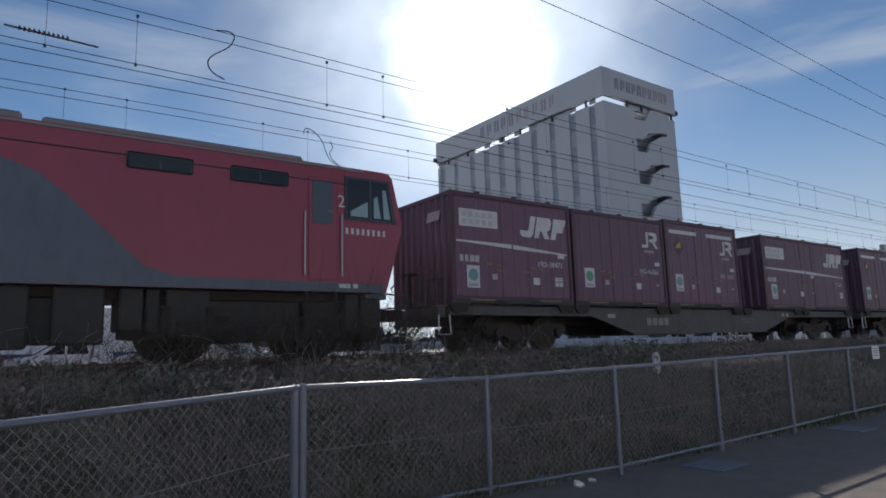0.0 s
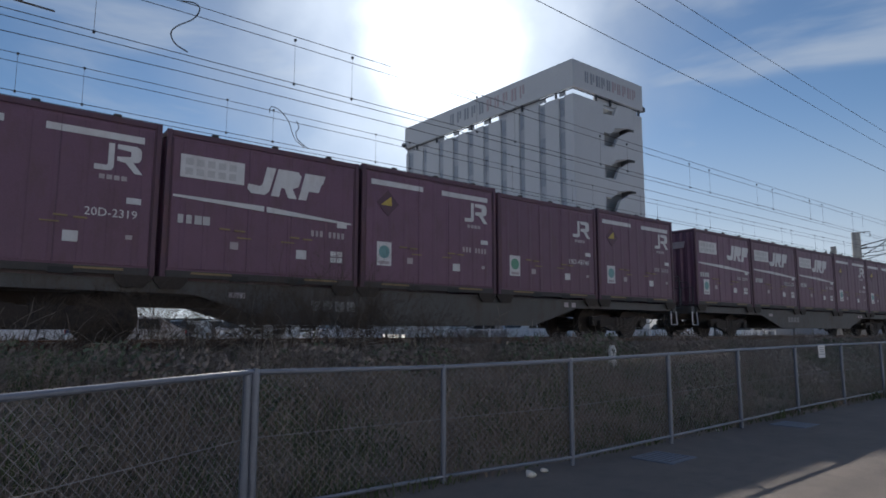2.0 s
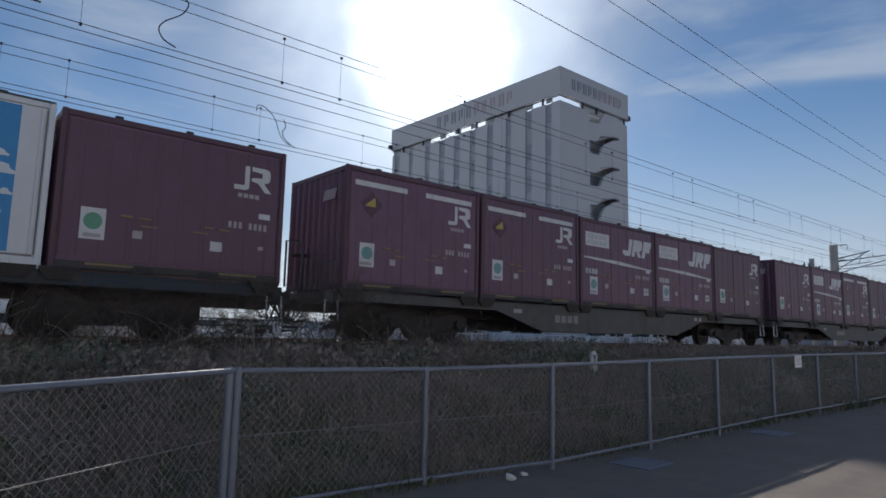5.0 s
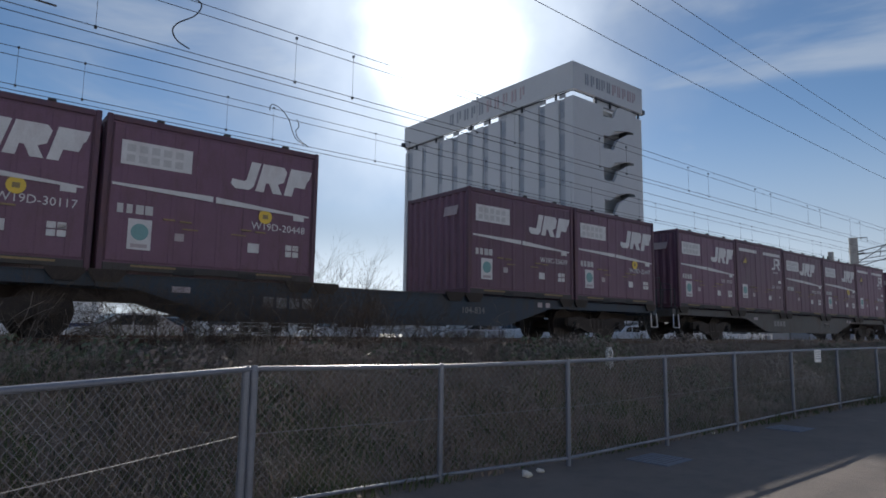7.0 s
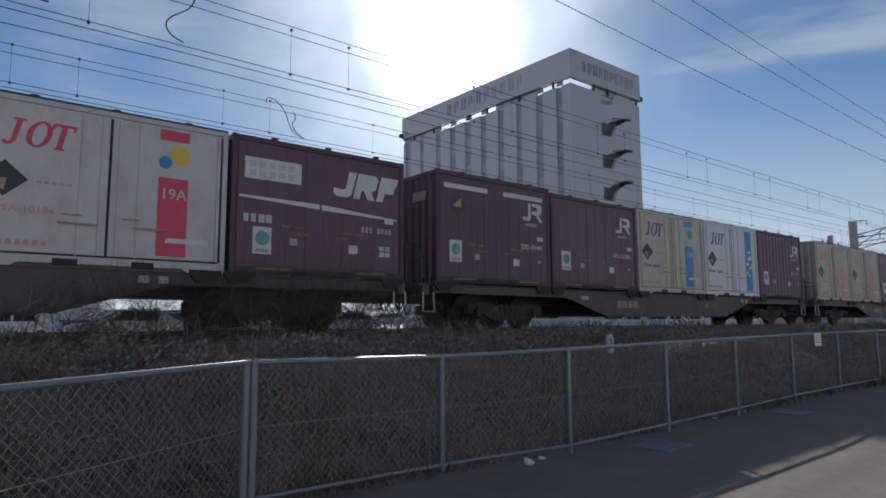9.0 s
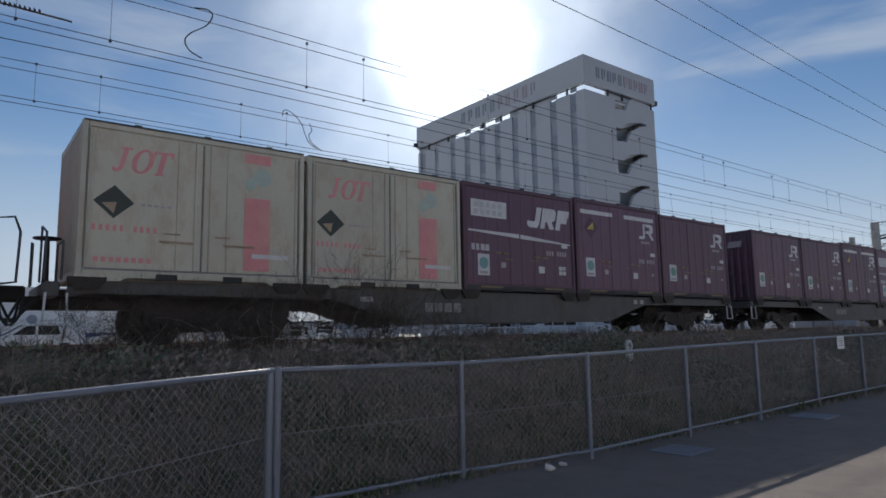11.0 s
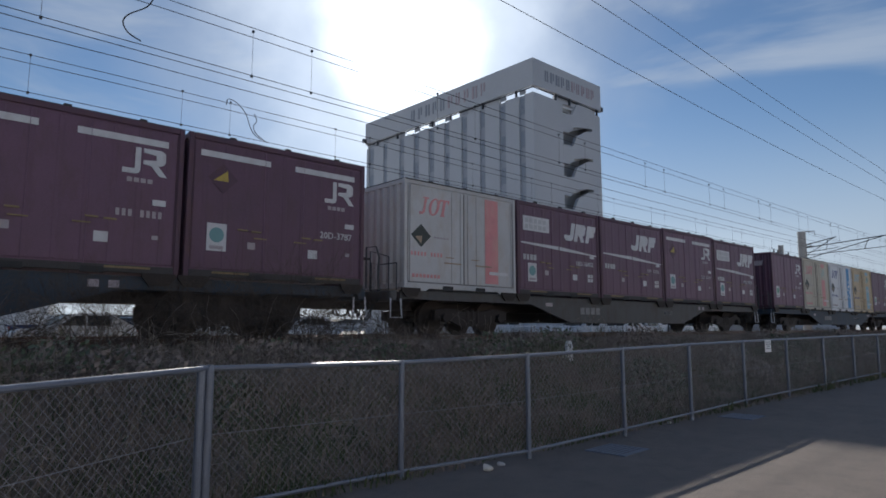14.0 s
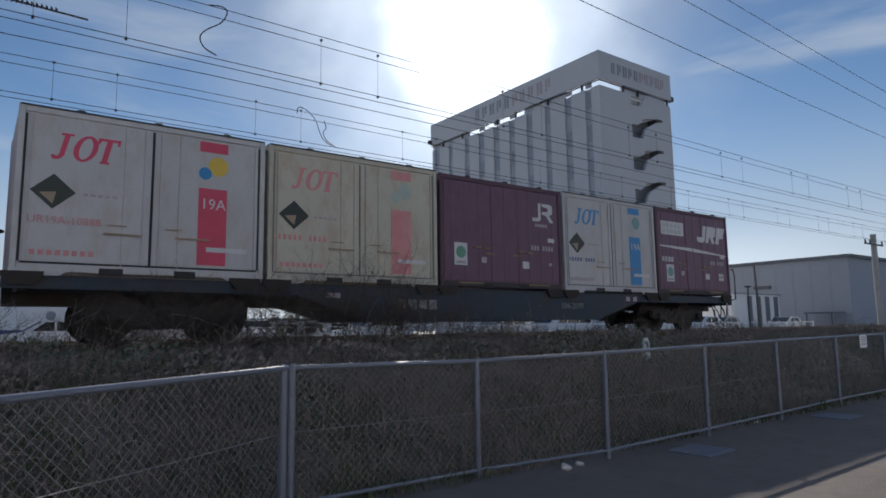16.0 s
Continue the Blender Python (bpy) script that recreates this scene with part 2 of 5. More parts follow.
    lamp_clear=mat("clear_lamp_lens", (0.7, 0.7, 0.7), 0.15, vary=0.05),
    wood=mat("weathered_pole", (0.16, 0.145, 0.13), 0.85, vary=0.2, scale=4),
    paper=mat("crumpled_litter", (0.62, 0.60, 0.56), 0.8, vary=0.15, scale=12),
    bark=mat("dry_twig_bark", (0.085, 0.065, 0.05), 0.9, vary=0.35, scale=8),
    dry=mat("dry_stalks", (0.33, 0.285, 0.24), 0.9, vary=0.4, scale=3, random_tone=0.2),
    weed=mat("dull_green_weeds", (0.085, 0.11, 0.05), 0.85, vary=0.4, scale=3),
    leaf=mat("dull_bramble_leaf", (0.11, 0.13, 0.075), 0.6, vary=0.45, scale=5),
    bramble=mat("brown_bramble", (0.245, 0.198, 0.170), 0.9, vary=0.4, scale=3),
)


# ---- mesh helpers ----


def part(name, bm, material, parent=None, label=""):
    me = bpy.data.meshes.new(name)
    bm.to_mesh(me)
    bm.free()
    me.materials.append(M[material])
    ob = new(name, me)
    if parent is not None:
        ob.parent = parent
    if label:
        tagged(ob, label)
    return ob


def thing(name, label, category, group="", at=None, kind=""):
    ob = new(name)
    ob.empty_display_size = 0.2
    if at is not None:
        ob.matrix_world = at
    return tagged(ob, label, category, group, kind)


def box(bm, x0, x1, y0, y1, z0, z1, bevel=0.0):
    g = bmesh.ops.create_cube(bm, size=1)
    for v in g["verts"]:
        v.co = Vector((x0 + (v.co.x + 0.5) * (x1 - x0), y0 + (v.co.y + 0.5) * (y1 - y0), z0 + (v.co.z + 0.5) * (z1 - z0)))
    if bevel:
        edges = {e for v in g["verts"] for e in v.link_edges}
        bmesh.ops.bevel(bm, geom=list(edges), offset=bevel, segments=1, affect="EDGES")
    return bm


def boxes(*rows, bevel=0.0):
    bm = bmesh.new()
    for r in rows:
        box(bm, *r, bevel=bevel)
    return bm


def rod(bm, a, b, r, sides=8, r2=None):
    """A round bar between two points."""
    a, b = Vector(a), Vector(b)
    d = b - a
    g = bmesh.ops.create_cone(bm, cap_ends=True, segments=sides, radius1=r, radius2=r if r2 is None else r2, depth=d.length)
    q = d.to_track_quat("Z", "Y").to_matrix().to_4x4()
    bmesh.ops.transform(bm, matrix=Matrix.Translation((a + b) / 2) @ q, verts=g["verts"])
    return bm


def rods(pairs, r, sides=8):
    bm = bmesh.new()
    for a, b in pairs:
        rod(bm, a, b, r, sides)
    return bm


def tube(points, r, sides=6):
    """A bent pipe through points, as one mesh."""
    bm = bmesh.new()
    pts = [Vector(p) for p in points]
    rings = []
    for i, p in enumerate(pts):
        d = (pts[min(i + 1, len(pts) - 1)] - pts[max(i - 1, 0)]).normalized()
        u = d.orthogonal().normalized() if not rings else (side - d * side.dot(d)).normalized()
        side = u
        w = d.cross(u)
        rings.append([bm.verts.new(p + (u * math.cos(2 * math.pi * k / sides) + w * math.sin(2 * math.pi * k / sides)) * r) for k in range(sides)])
    for a, b in zip(rings, rings[1:]):
        for k in range(sides):
            bm.faces.new((a[k], a[(k + 1) % sides], b[(k + 1) % sides], b[k]))
    bm.faces.new(rings[0][::-1])
    bm.faces.new(rings[-1])
    return bm


def smooth(pts, n=5):
    pts = [Vector(p) for p in pts]
    out = []
    for i in range(len(pts) - 1):
        a, b, c, d = pts[max(i - 1, 0)], pts[i], pts[i + 1], pts[min(i + 2, len(pts) - 1)]
        for k in range(n):
            t = k / n
            out.append(0.5 * (2 * b + (c - a) * t + (2 * a - 5 * b + 4 * c - d) * t * t + (3 * b - a - 3 * c + d) * t ** 3))
    return out + [pts[-1]]


def plate(polys, y, depth=0.012):
    """Flat shapes in the x-z plane, standing proud of y towards the viewer's side (-y)."""
    bm = bmesh.new()
    for poly in polys:
        front = [bm.verts.new((x, y - depth, z)) for x, z in poly]
        back = [bm.verts.new((x, y, z)) for x, z in poly]
        f = bm.faces.new(front)
        n = len(poly)
        for i in range(n):
            bm.faces.new((front[i], front[(i + 1) % n], back[(i + 1) % n], back[i]))
    bmesh.ops.recalc_face_normals(bm, faces=bm.faces)
    return bm


def rect(x, z, w, h, lean=0.0):
    return [(x, z), (x + w, z), (x + w + lean, z + h), (x + lean, z + h)]


def disc(x, z, r, n=14, sx=1.0):
    return [(x + r * sx * math.cos(2 * math.pi * i / n), z + r * math.sin(2 * math.pi * i / n)) for i in range(n)]


def prism(profile, y0, y1):
    """A profile in x-z drawn out from y0 to y1."""
    bm = bmesh.new()
    a = [bm.verts.new((x, y0, z)) for x, z in profile]
    b = [bm.verts.new((x, y1, z)) for x, z in profile]
    n = len(profile)
    bm.faces.new(a)
    bm.faces.new(b[::-1])
    for i in range(n):
        bm.faces.new((a[i], b[i], b[(i + 1) % n], a[(i + 1) % n]))
    bmesh.ops.recalc_face_normals(bm, faces=bm.faces)
    return bm


TEXTS = {}


def text_mesh(text, size):
    """Lettering as a thin mesh in the x-z plane, facing -y."""
    if (text, size) not in TEXTS:
        cu = bpy.data.curves.new("lettering", "FONT")
        cu.body, cu.size, cu.extrude, cu.resolution_u = text, size, 0.004, 2
        ob = bpy.data.objects.new("lettering", cu)
        scene.collection.objects.link(ob)
        bpy.context.view_layer.update()
        me = bpy.data.meshes.new_from_object(ob.evaluated_get(bpy.context.evaluated_depsgraph_get()))
        bpy.data.objects.remove(ob)
        me.transform(pose(0, 0, 0, 90, 0, 0))
        TEXTS[(text, size)] = me
    return TEXTS[(text, size)]


def lettering(text, size, x, y, z, material, parent, name="number"):
    me = text_mesh(text, size)
    if not me.materials:
        me.materials.append(M[material])
    ob = new(name, me)
    ob.parent = parent
    ob.location = (x, y, z)
    return ob


# ---- lettering is made first, while the scene is light ----
SERIALS = {
    (2, 0): "20D-2874", (2, 1): "20D-8213", (2, 2): "20D-8154", (2, 3): "20D-6982", (3, 0): "20D-2319", (3, 3): "19D-48746", (4, 1): "V19C-5155", (9, 4): "W19D-22447", (10, 2): "V19C-1116", (11, 0): "20D-4802", (4, 4): "20D-8260", (8, 1): "19D-33787",
    (8, 2): "20D-2877", (8, 4): "19D-50867", (9, 0): "W19D-30117", (9, 1): "W19D-20448", (9, 3): "W19C-25639", (10, 4): "20D-8981",
    (12, 0): "20D-8144", (12, 1): "19D-51396", (15, 3): "V19C-4698", (15, 4): "19D-45325", (16, 0): "19D-52192", (16, 2): "19D-36326", (17, 0): "20C-317",
    (17, 4): "20D-3787", (18, 1): "19D-36402", (18, 4): "19D-34925", (1, 0): "19D-38471", (1, 1): "19D-46266", (1, 3): "30D-31", (11, 1): "19D-31841", (13, 4): "V19B-151"}
WAGON_NUMBERS = {1: "107-177", 2: "107-54", 9: "104-834", 12: "107-1672", 17: "104-4504", 18: "107-59", 19: "104-1403", 20: "104-2099", 10: "107-61"}
for s in SERIALS.values():
    text_mesh(s, 0.19)
for s in WAGON_NUMBERS.values():
    text_mesh(s, 0.22)
WHITE_SERIALS = {20: "UR19A-10888", 11: "UR19A-10186", 18: "UR19A-10793"}
for s in (*WHITE_SERIALS.values(), "UR19A-12285"):
    text_mesh(s, 0.17)
text_mesh("19A", 0.26)
text_mesh("2", 0.34)
text_mesh("9", 0.14)

# ---- ground ----


def ground_height(x, y):
    """Road, bank behind the fence, track bed, car park beyond."""
    rise = 0.006 * max(0.0, min(x, 40.0))
    def ease(a, b, v):
        f = max(0.0, min(1.0, (v - a) / (b - a)))
        return f * f * (3 - 2 * f)
    z = rise * (1 - ease(6, 9, y))
    z += (0.98 - rise * 0) * ease(5.25, 7.7, y)
    z -= 0.4 * ease(18.6, 20.5, y)
    if 5.2 < y < 10.2:
        z += 0.10 * noise.noise((x * 0.8, y * 0.8, 0)) + 0.05 * noise.noise((x * 2.3, y * 2.3, 3))
    return z


def build_ground():
    xs = [-2500, -600, -150, -60, -30] + [-20 + 0.5 * i for i in range(121)] + [46, 54, 65, 80, 110, 180, 400, 1000, 2500]
    ys = [-800, -200, -60, -25, -10, -5, 0, 2, 3, 4, 4.6, 5.0] + [5.2 + 0.25 * i for i in range(22)] + [11, 12, 14, 16, 18, 18.6, 19.2, 19.8, 20.5, 24, 30, 45, 70, 120, 300, 900, 3000]
    def grid(name, ylist, material):
        bm = bmesh.new()
        rows = [[bm.verts.new((x, y, ground_height(x, y))) for x in xs] for y in ylist]
        for a, b in zip(rows, rows[1:]):
            for i in range(len(xs) - 1):
                bm.faces.new((a[i], a[i + 1], b[i + 1], b[i]))
        return part(name, bm, material)
    k = ys.index(5.0)
    k2 = ys.index(20.5)
    tagged(grid("road", ys[:k + 1], "asphalt"), "grey worn asphalt road beside the fence", "road", kind="structure")
    tagged(grid("ground", ys[k:k2 + 1], "soil"), "dark weedy soil bank rising to the railway", "ground", kind="structure")
    tagged(grid("car_park_ground", ys[k2:], "lot"), "flat pale concrete beyond the railway", "ground", kind="structure")
    for cx, cy, turn in ((6.85, 4.40, 4), (10.7, 4.55, 2)):
        cover = thing("drain_cover", "blue-grey slotted steel drain cover set in the asphalt", "cover", "drain covers in the road", at=pose(cx, cy, ground_height(cx, cy), 0, 0, turn))
        part("cover_frame", boxes((-0.30, 0.30, -0.26, -0.235, 0, 0.012), (-0.30, 0.30, 0.235, 0.26, 0, 0.012), (-0.30, -0.275, -0.235, 0.235, 0, 0.012), (0.275, 0.30, -0.235, 0.235, 0, 0.012)), "cover", cover)
        # thin sheet on the road, coloured as the shade of an open drain
        part("cover_pit", boxes((-0.27, 0.27, -0.23, 0.23, 0.0, 0.004)), "slot_shade", cover, "dark slot under the bars")
        for i in range(7):
            part("cover_bar", boxes((-0.268, 0.268, -0.222 + i * 0.065, -0.182 + i * 0.065, 0.005, 0.011)), "cover", cover)


build_ground()

# ---- railway: two tracks ----
RAIL_TOP, TRACKS = 1.30, (12.31, 16.1)


def build_track():
    for k, yc in enumerate(TRACKS):
        t = thing("railway_track", "rusty steel rails on concrete sleepers in brown ballast", "track", "railway tracks", kind="structure")
        for s in (-1, 1):
            y = yc + s * 0.5335
            bm = prism([(0, 0)] * 0 or [(-0.065, 0), (0.065, 0), (0.065, 0.012), (0.01, 0.03), (0.01, 0.11), (0.033, 0.12), (0.033, 0.153), (-0.033, 0.153), (-0.033, 0.12), (-0.01, 0.11), (-0.01, 0.03), (-0.065, 0.012)], -60, 160)
            bmesh.ops.transform(bm, matrix=pose(0, y, RAIL_TOP - 0.153, 0, 0, -90), verts=bm.verts)
            part("rail", bm, "rail_side", t)
            part("rail_head", boxes((-60, 160, y - 0.028, y + 0.028, RAIL_TOP, RAIL_TOP + 0.003)), "steel", t, "polished running surface")
        sleeper = None
        for i in range(90):
            x = -12 + i * 0.62
            if sleeper is None:
                sleeper = part("sleeper", boxes((-0.11, 0.11, yc - 1.0, yc + 1.0, RAIL_TOP - 0.31, RAIL_TOP - 0.155), bevel=0.02), "concrete", t)
                ob = sleeper
            else:
                ob = new("sleeper", sleeper.data)
                ob.parent = t
            ob.location.x = x
    rnd = random.Random(5)
    bm = bmesh.new()
    prof = [(9.9, 0.93), (10.6, 1.16), (18.0, 1.16), (18.7, 0.93)]
    xs = [-60 + 2 * i for i in range(111)]
    rows = [[bm.verts.new((x, y, z + 0.02 * noise.noise((x, y, 1)))) for x in xs] for y, z in prof]
    for a, b in zip(rows, rows[1:]):
        for i in range(len(xs) - 1):
            bm.faces.new((a[i], a[i + 1], b[i + 1], b[i]))
    tagged(part("ballast_bed", bm, "ballast"), "brown crushed-stone ballast bed under the tracks", "ballast", kind="structure")
    verts, faces = [], []
    for i in range(9000):
        x, y = rnd.uniform(-6, 40), rnd.uniform(9.9, 11.6)
        z = 0.93 + 0.23 * min(1, (y - 9.9) / 0.7) + rnd.uniform(0, 0.03)
        s = rnd.uniform(0.02, 0.045)
        o = len(verts)
        for dx, dy, dz in ((1, 0, 0), (-0.6, 0.8, 0.1), (-0.5, -0.9, 0), (0.1, 0, 1.1), (0, 0.1, -0.8)):
            verts.append((x + s * dx * rnd.uniform(0.7, 1.3), y + s * dy * rnd.uniform(0.7, 1.3), z + s * dz))
        faces += [(o, o + 1, o + 3), (o + 1, o + 2, o + 3), (o + 2, o, o + 3), (o + 1, o, o + 4), (o + 2, o + 1, o + 4), (o, o + 2, o + 4)]
    me = bpy.data.meshes.new("ballast_stones")
    me.from_pydata(verts, [], faces)
    me.materials.append(M["ballast"])
    tagged(new("ballast_stones", me), "loose brown ballast stones beside the rail", "gravel", kind="stuff")


build_track()

# ---- chain-link fence ----
POSTS = [(-3.9, 1.05), (-1.95, 2.4), (0.02, 3.73), (2.06, 4.96), (4.10, 5.08), (5.73, 4.82), (7.76, 4.86), (9.76, 4.92), (12.1, 5.06), (14.3, 5.10), (16.6, 5.12), (18.9, 5.14), (21.2, 5.16), (23.5, 5.18), (25.8, 5.2), (28.1, 5.2), (30.4, 5.2), (32.7, 5.2)]
FENCE_H = 1.2
DIP = {4.10: -0.045, 5.73: -0.025, 7.76: -0.012}   # posts set a little lower


def fence_foot(x, y):
    return ground_height(x, min(y, 5.0)) + DIP.get(x, 0.0)



def build_fence():
    fence = thing("chain_link_fence", "blue-grey galvanised chain-link fence along the road", "fence")
    for i, (x, y) in enumerate(POSTS):
        z = fence_foot(x, y)
        corner = i == 3
        for dx in ((-0.033, 0.033) if corner else (0,)):
            post = part("post", rod(bmesh.new(), (x + dx, y, z - 0.3), (x + dx, y, z + FENCE_H - 0.045), 0.034 if corner else 0.028, 12), "galv", fence)
            part("post_cap", rod(bmesh.new(), (x + dx, y, z + FENCE_H - 0.045), (x + dx, y, z + FENCE_H - 0.006), 0.033, 12, 0.024), "galv", post)
    for i, (a, b) in enumerate(zip(POSTS, POSTS[1:])):
        a = Vector((*a, fence_foot(*a)))
        b = Vector((*b, fence_foot(*b)))
        up = Vector((0, 0, 1))
        part("top_rail", rod(bmesh.new(), a + up * (FENCE_H - 0.033), b + up * (FENCE_H - 0.033), 0.0215, 10), "galv", fence)
        part("bottom_rail", rod(bmesh.new(), a + up * 0.11, b + up * 0.11, 0.018, 8), "galv", fence)
        d = b - a
        length = d.length
        off = Vector((-d.y, d.x, 0)).normalized() * 0.03
        part("tension_wire", rod(bmesh.new(), a + up * 0.655 + off, b + up * 0.655 + off, 0.0035, 5), "wire", fence)
        # woven diagonals, two directions a wire's thickness apart
        lo, hi = 0.125, FENCE_H - 0.05
        h = hi - lo
        step = 0.075
        verts, faces = [], []
        r = 0.0015
        for lean in (-1, 1):
            n = int((length + h) / step) + 2
            for k in range(n):
                s0 = k * step - (h if lean > 0 else 0)
                pa, pb = (s0, lo), (s0 + lean * h, hi)
                # cut to the bay
                def cut(p, q, lim, keep_more):
                    if (p[0] < lim) == keep_more:
                        f = (lim - p[0]) / (q[0] - p[0])
                        return (lim, p[1] + (q[1] - p[1]) * f)
                    return p
                if max(pa[0], pb[0]) <= 0.02 or min(pa[0], pb[0]) >= length - 0.02:
                    continue
                pa2 = cut(cut(pa, pb, 0.0, True), pb, length, False)
                pb2 = cut(cut(pb, pa, 0.0, True), pa, length, False)
                A = a + d / length * pa2[0] + up * pa2[1] + off * (1 + 0.06 * lean)
                B = a + d / length * pb2[0] + up * pb2[1] + off * (1 + 0.06 * lean)
                bend = off.normalized() * (0.012 * noise.noise((k * 0.31, i * 1.7, lean)))
                mid = (A + B) / 2 + bend
                dirn = (B - A).normalized()
                n1 = off.normalized()
                n2 = dirn.cross(n1)
                o = len(verts)
                for p in (A, mid, B):
                    verts += [p + n1 * r * 1.2, p + (n2 * 0.9 - n1 * 0.6) * r * 1.2, p - (n2 * 0.9 + n1 * 0.6) * r * 1.2]
                for q in (0, 3):
                    for e in range(3):
                        faces.append((o + q + e, o + q + (e + 1) % 3, o + q + 3 + (e + 1) % 3, o + q + 3 + e))
        me = bpy.data.meshes.new("wire_mesh")
        me.from_pydata(verts, [], faces)
        me.materials.append(M["wire"])
        ob = new("wire_mesh", me)
        ob.parent = fence
    # small notice wired to the mesh
    x, y = 13.2, 5.06
    sign = thing("notice_board", "small white notice plate wired to the fence", "sign", at=pose(x, y - 0.02, 1.02))
    part("plate", boxes((-0.15, 0.15, -0.006, 0.0, 0, 0.23), bevel=0.002), "white_wall", sign)
    for z, w in ((0.18, 0.2), (0.14, 0.22), (0.10, 0.16), (0.055, 0.22)):
        part("text_bar", boxes((-w / 2, w / 2, -0.009, -0.0065, z, z + 0.02)), "letter", sign)


build_fence()


def build_marker():
    t = thing("distance_post", "short white concrete railway distance post", "post", at=pose(9.65, 7.15, ground_height(9.65, 7.15) - 0.02, 0, 0, -30))
    bm = prism([(-0.058, 0), (0.058, 0), (0.058, 0.32), (0.03, 0.40), (-0.03, 0.40), (-0.058, 0.32)], -0.05, 0.05)
    bmesh.ops.bevel(bm, geom=bm.edges[:], offset=0.008, segments=1, affect="EDGES")
    part("stone", bm, "white_wall", t)
    lettering("9", 0.14, -0.04, -0.054, 0.25, "diamond", t)


build_marker()

# ---- train ----
FACE_Y, DECK = 11.09, 2.337
CENTRE_Y = FACE_Y + 1.225
HALF = 1.225
PITCH, SLOT, FIRST = 20.511, 3.847, 7.93
CL, CH = 3.77, 2.5


def ribbed_end(bm, x, sign, h, n=9, d=0.062):
    """Corrugated end wall."""
    w = 2 * HALF - 0.16
    step = w / n
    prof = [(-w / 2 - 0.04, 0.0)]
    for i in range(n):
        y = -w / 2 + i * step
        prof += [(y + step * 0.12, 0), (y + step * 0.3, d), (y + step * 0.7, d), (y + step * 0.88, 0)]
    prof.append((w / 2 + 0.04, 0))
    a = [bm.verts.new((x - sign * dd, y, 0.16)) for y, dd in prof]
    b = [bm.verts.new((x - sign * dd, y, h - 0.1)) for y, dd in prof]
    for i in range(len(prof) - 1):
        bm.faces.new((a[i], a[i + 1], b[i + 1], b[i]) if sign > 0 else (a[i + 1], a[i], b[i], b[i + 1]))


def container_shell(name, label, paint, frame_paint, length=CL, height=CH, doors=True, ribs=False, roof_bumps=3, white=False, seal="maroon_bar"):
    """A rail container with its origin under the middle of its left end, y from -1.225 to 1.225."""
    t = thing(name, label, "container", "containers on the train")
    bm = bmesh.new()
    box(bm, 0.085, length - 0.085, -HALF + 0.035, HALF - 0.035, 0.14, height - 0.05)
    ribbed_end(bm, 0.012, -1, height)
    ribbed_end(bm, length - 0.012, 1, height)
    part("body", bm, paint, t)
    for x0, x1 in ((0, 0.09), (length - 0.09, length)):
        for y0, y1 in ((-HALF, -HALF + 0.09), (HALF - 0.09, HALF)):
            part("corner_post", boxes((x0, x1, y0, y1, 0.0, height), bevel=0.012), frame_paint, t)
    for z0, z1 in ((height - 0.11, height - 0.01), (0.05, 0.17)):
        for y0, y1 in ((-HALF + 0.006, -HALF + 0.07), (HALF - 0.07, HALF - 0.006)):
            part("side_rail", boxes((0.09, length - 0.09, y0, y1, z0, z1), bevel=0.008), frame_paint if white or z0 > 1 else "roof_rim", t)
        for x0, x1 in ((0.01, 0.08), (length - 0.08, length - 0.01)):
            part("end_rail", boxes((x0, x1, -HALF + 0.09, HALF - 0.09, z0, z1), bevel=0.008), frame_paint, t)
    bm = bmesh.new()
    box(bm, 0.05, length - 0.05, -HALF + 0.06, HALF - 0.06, height - 0.05, height - 0.005, bevel=0.01)
    for i in range(7):
        x = length * (i + 1) / 8
        box(bm, x - 0.05, x + 0.05, -HALF + 0.12, HALF - 0.12, height - 0.006, height + 0.012)
    part("roof", bm, "roof_rim", t, "dark weathered roof sheet")
    for i in range(roof_bumps):
        x = length * (0.2 + 0.3 * i)
        part("lashing_eye", boxes((x, x + 0.12, -HALF + 0.01, -HALF + 0.09, height - 0.012, height + 0.035), bevel=0.01), "roof_rim", t)
    # side doors: two leaves, with posts, hinges, lock bars
    y = -HALF + 0.035
    if doors:
        m = length / 2
        for x0, x1 in ((0.12, m - 0.02), (m + 0.02, length - 0.12)):
            part("door", boxes((x0, x1, y - 0.016, y, 0.2, height - 0.14), bevel=0.006), paint, t)
        for x in (0.105, m, length - 0.105):
            w = 0.018 if seal == "seam" else 0.009
            part("door_seal", boxes((x - w, x + w, y - 0.02, y, 0.2, height - 0.14)), seal, t)
        if white:
            part("door_seal", boxes((0.13, length - 0.13, y - 0.022, y, 0.172, 0.2)), seal, t)
        for x in (m - 0.42, m + 0.42):
            part("lock_bar", rod(bmesh.new(), (x, y - 0.024, 0.16), (x, y - 0.024, height - 0.13), 0.009, 6), paint, t)
            part("door_handle", boxes((x - 0.20, x + 0.06, y - 0.05, y - 0.034, 0.80, 0.822)), "pocket" if not white else "lever", t)
    if not ribs and not white:
        # shallow pressed channels of the side sheet
        line = [(0.13, 0.0165)]
        for i in range(9):
            x = 0.32 + (length - 0.64) * i / 8
            line += [(x - 0.05, 0.0165), (x - 0.03, 0.0235), (x + 0.03, 0.0235), (x + 0.05, 0.0165)]
        line.append((length - 0.13, 0.0165))
        bm = bmesh.new()
        low = [bm.verts.new((x, y - d, 0.22)) for x, d in line]
        high = [bm.verts.new((x, y - d, height - 0.16)) for x, d in line]
        for i in range(len(line) - 1):
            bm.faces.new((low[i], low[i + 1], high[i + 1], high[i]))
        part("pressed_sheet", bm, paint, t)
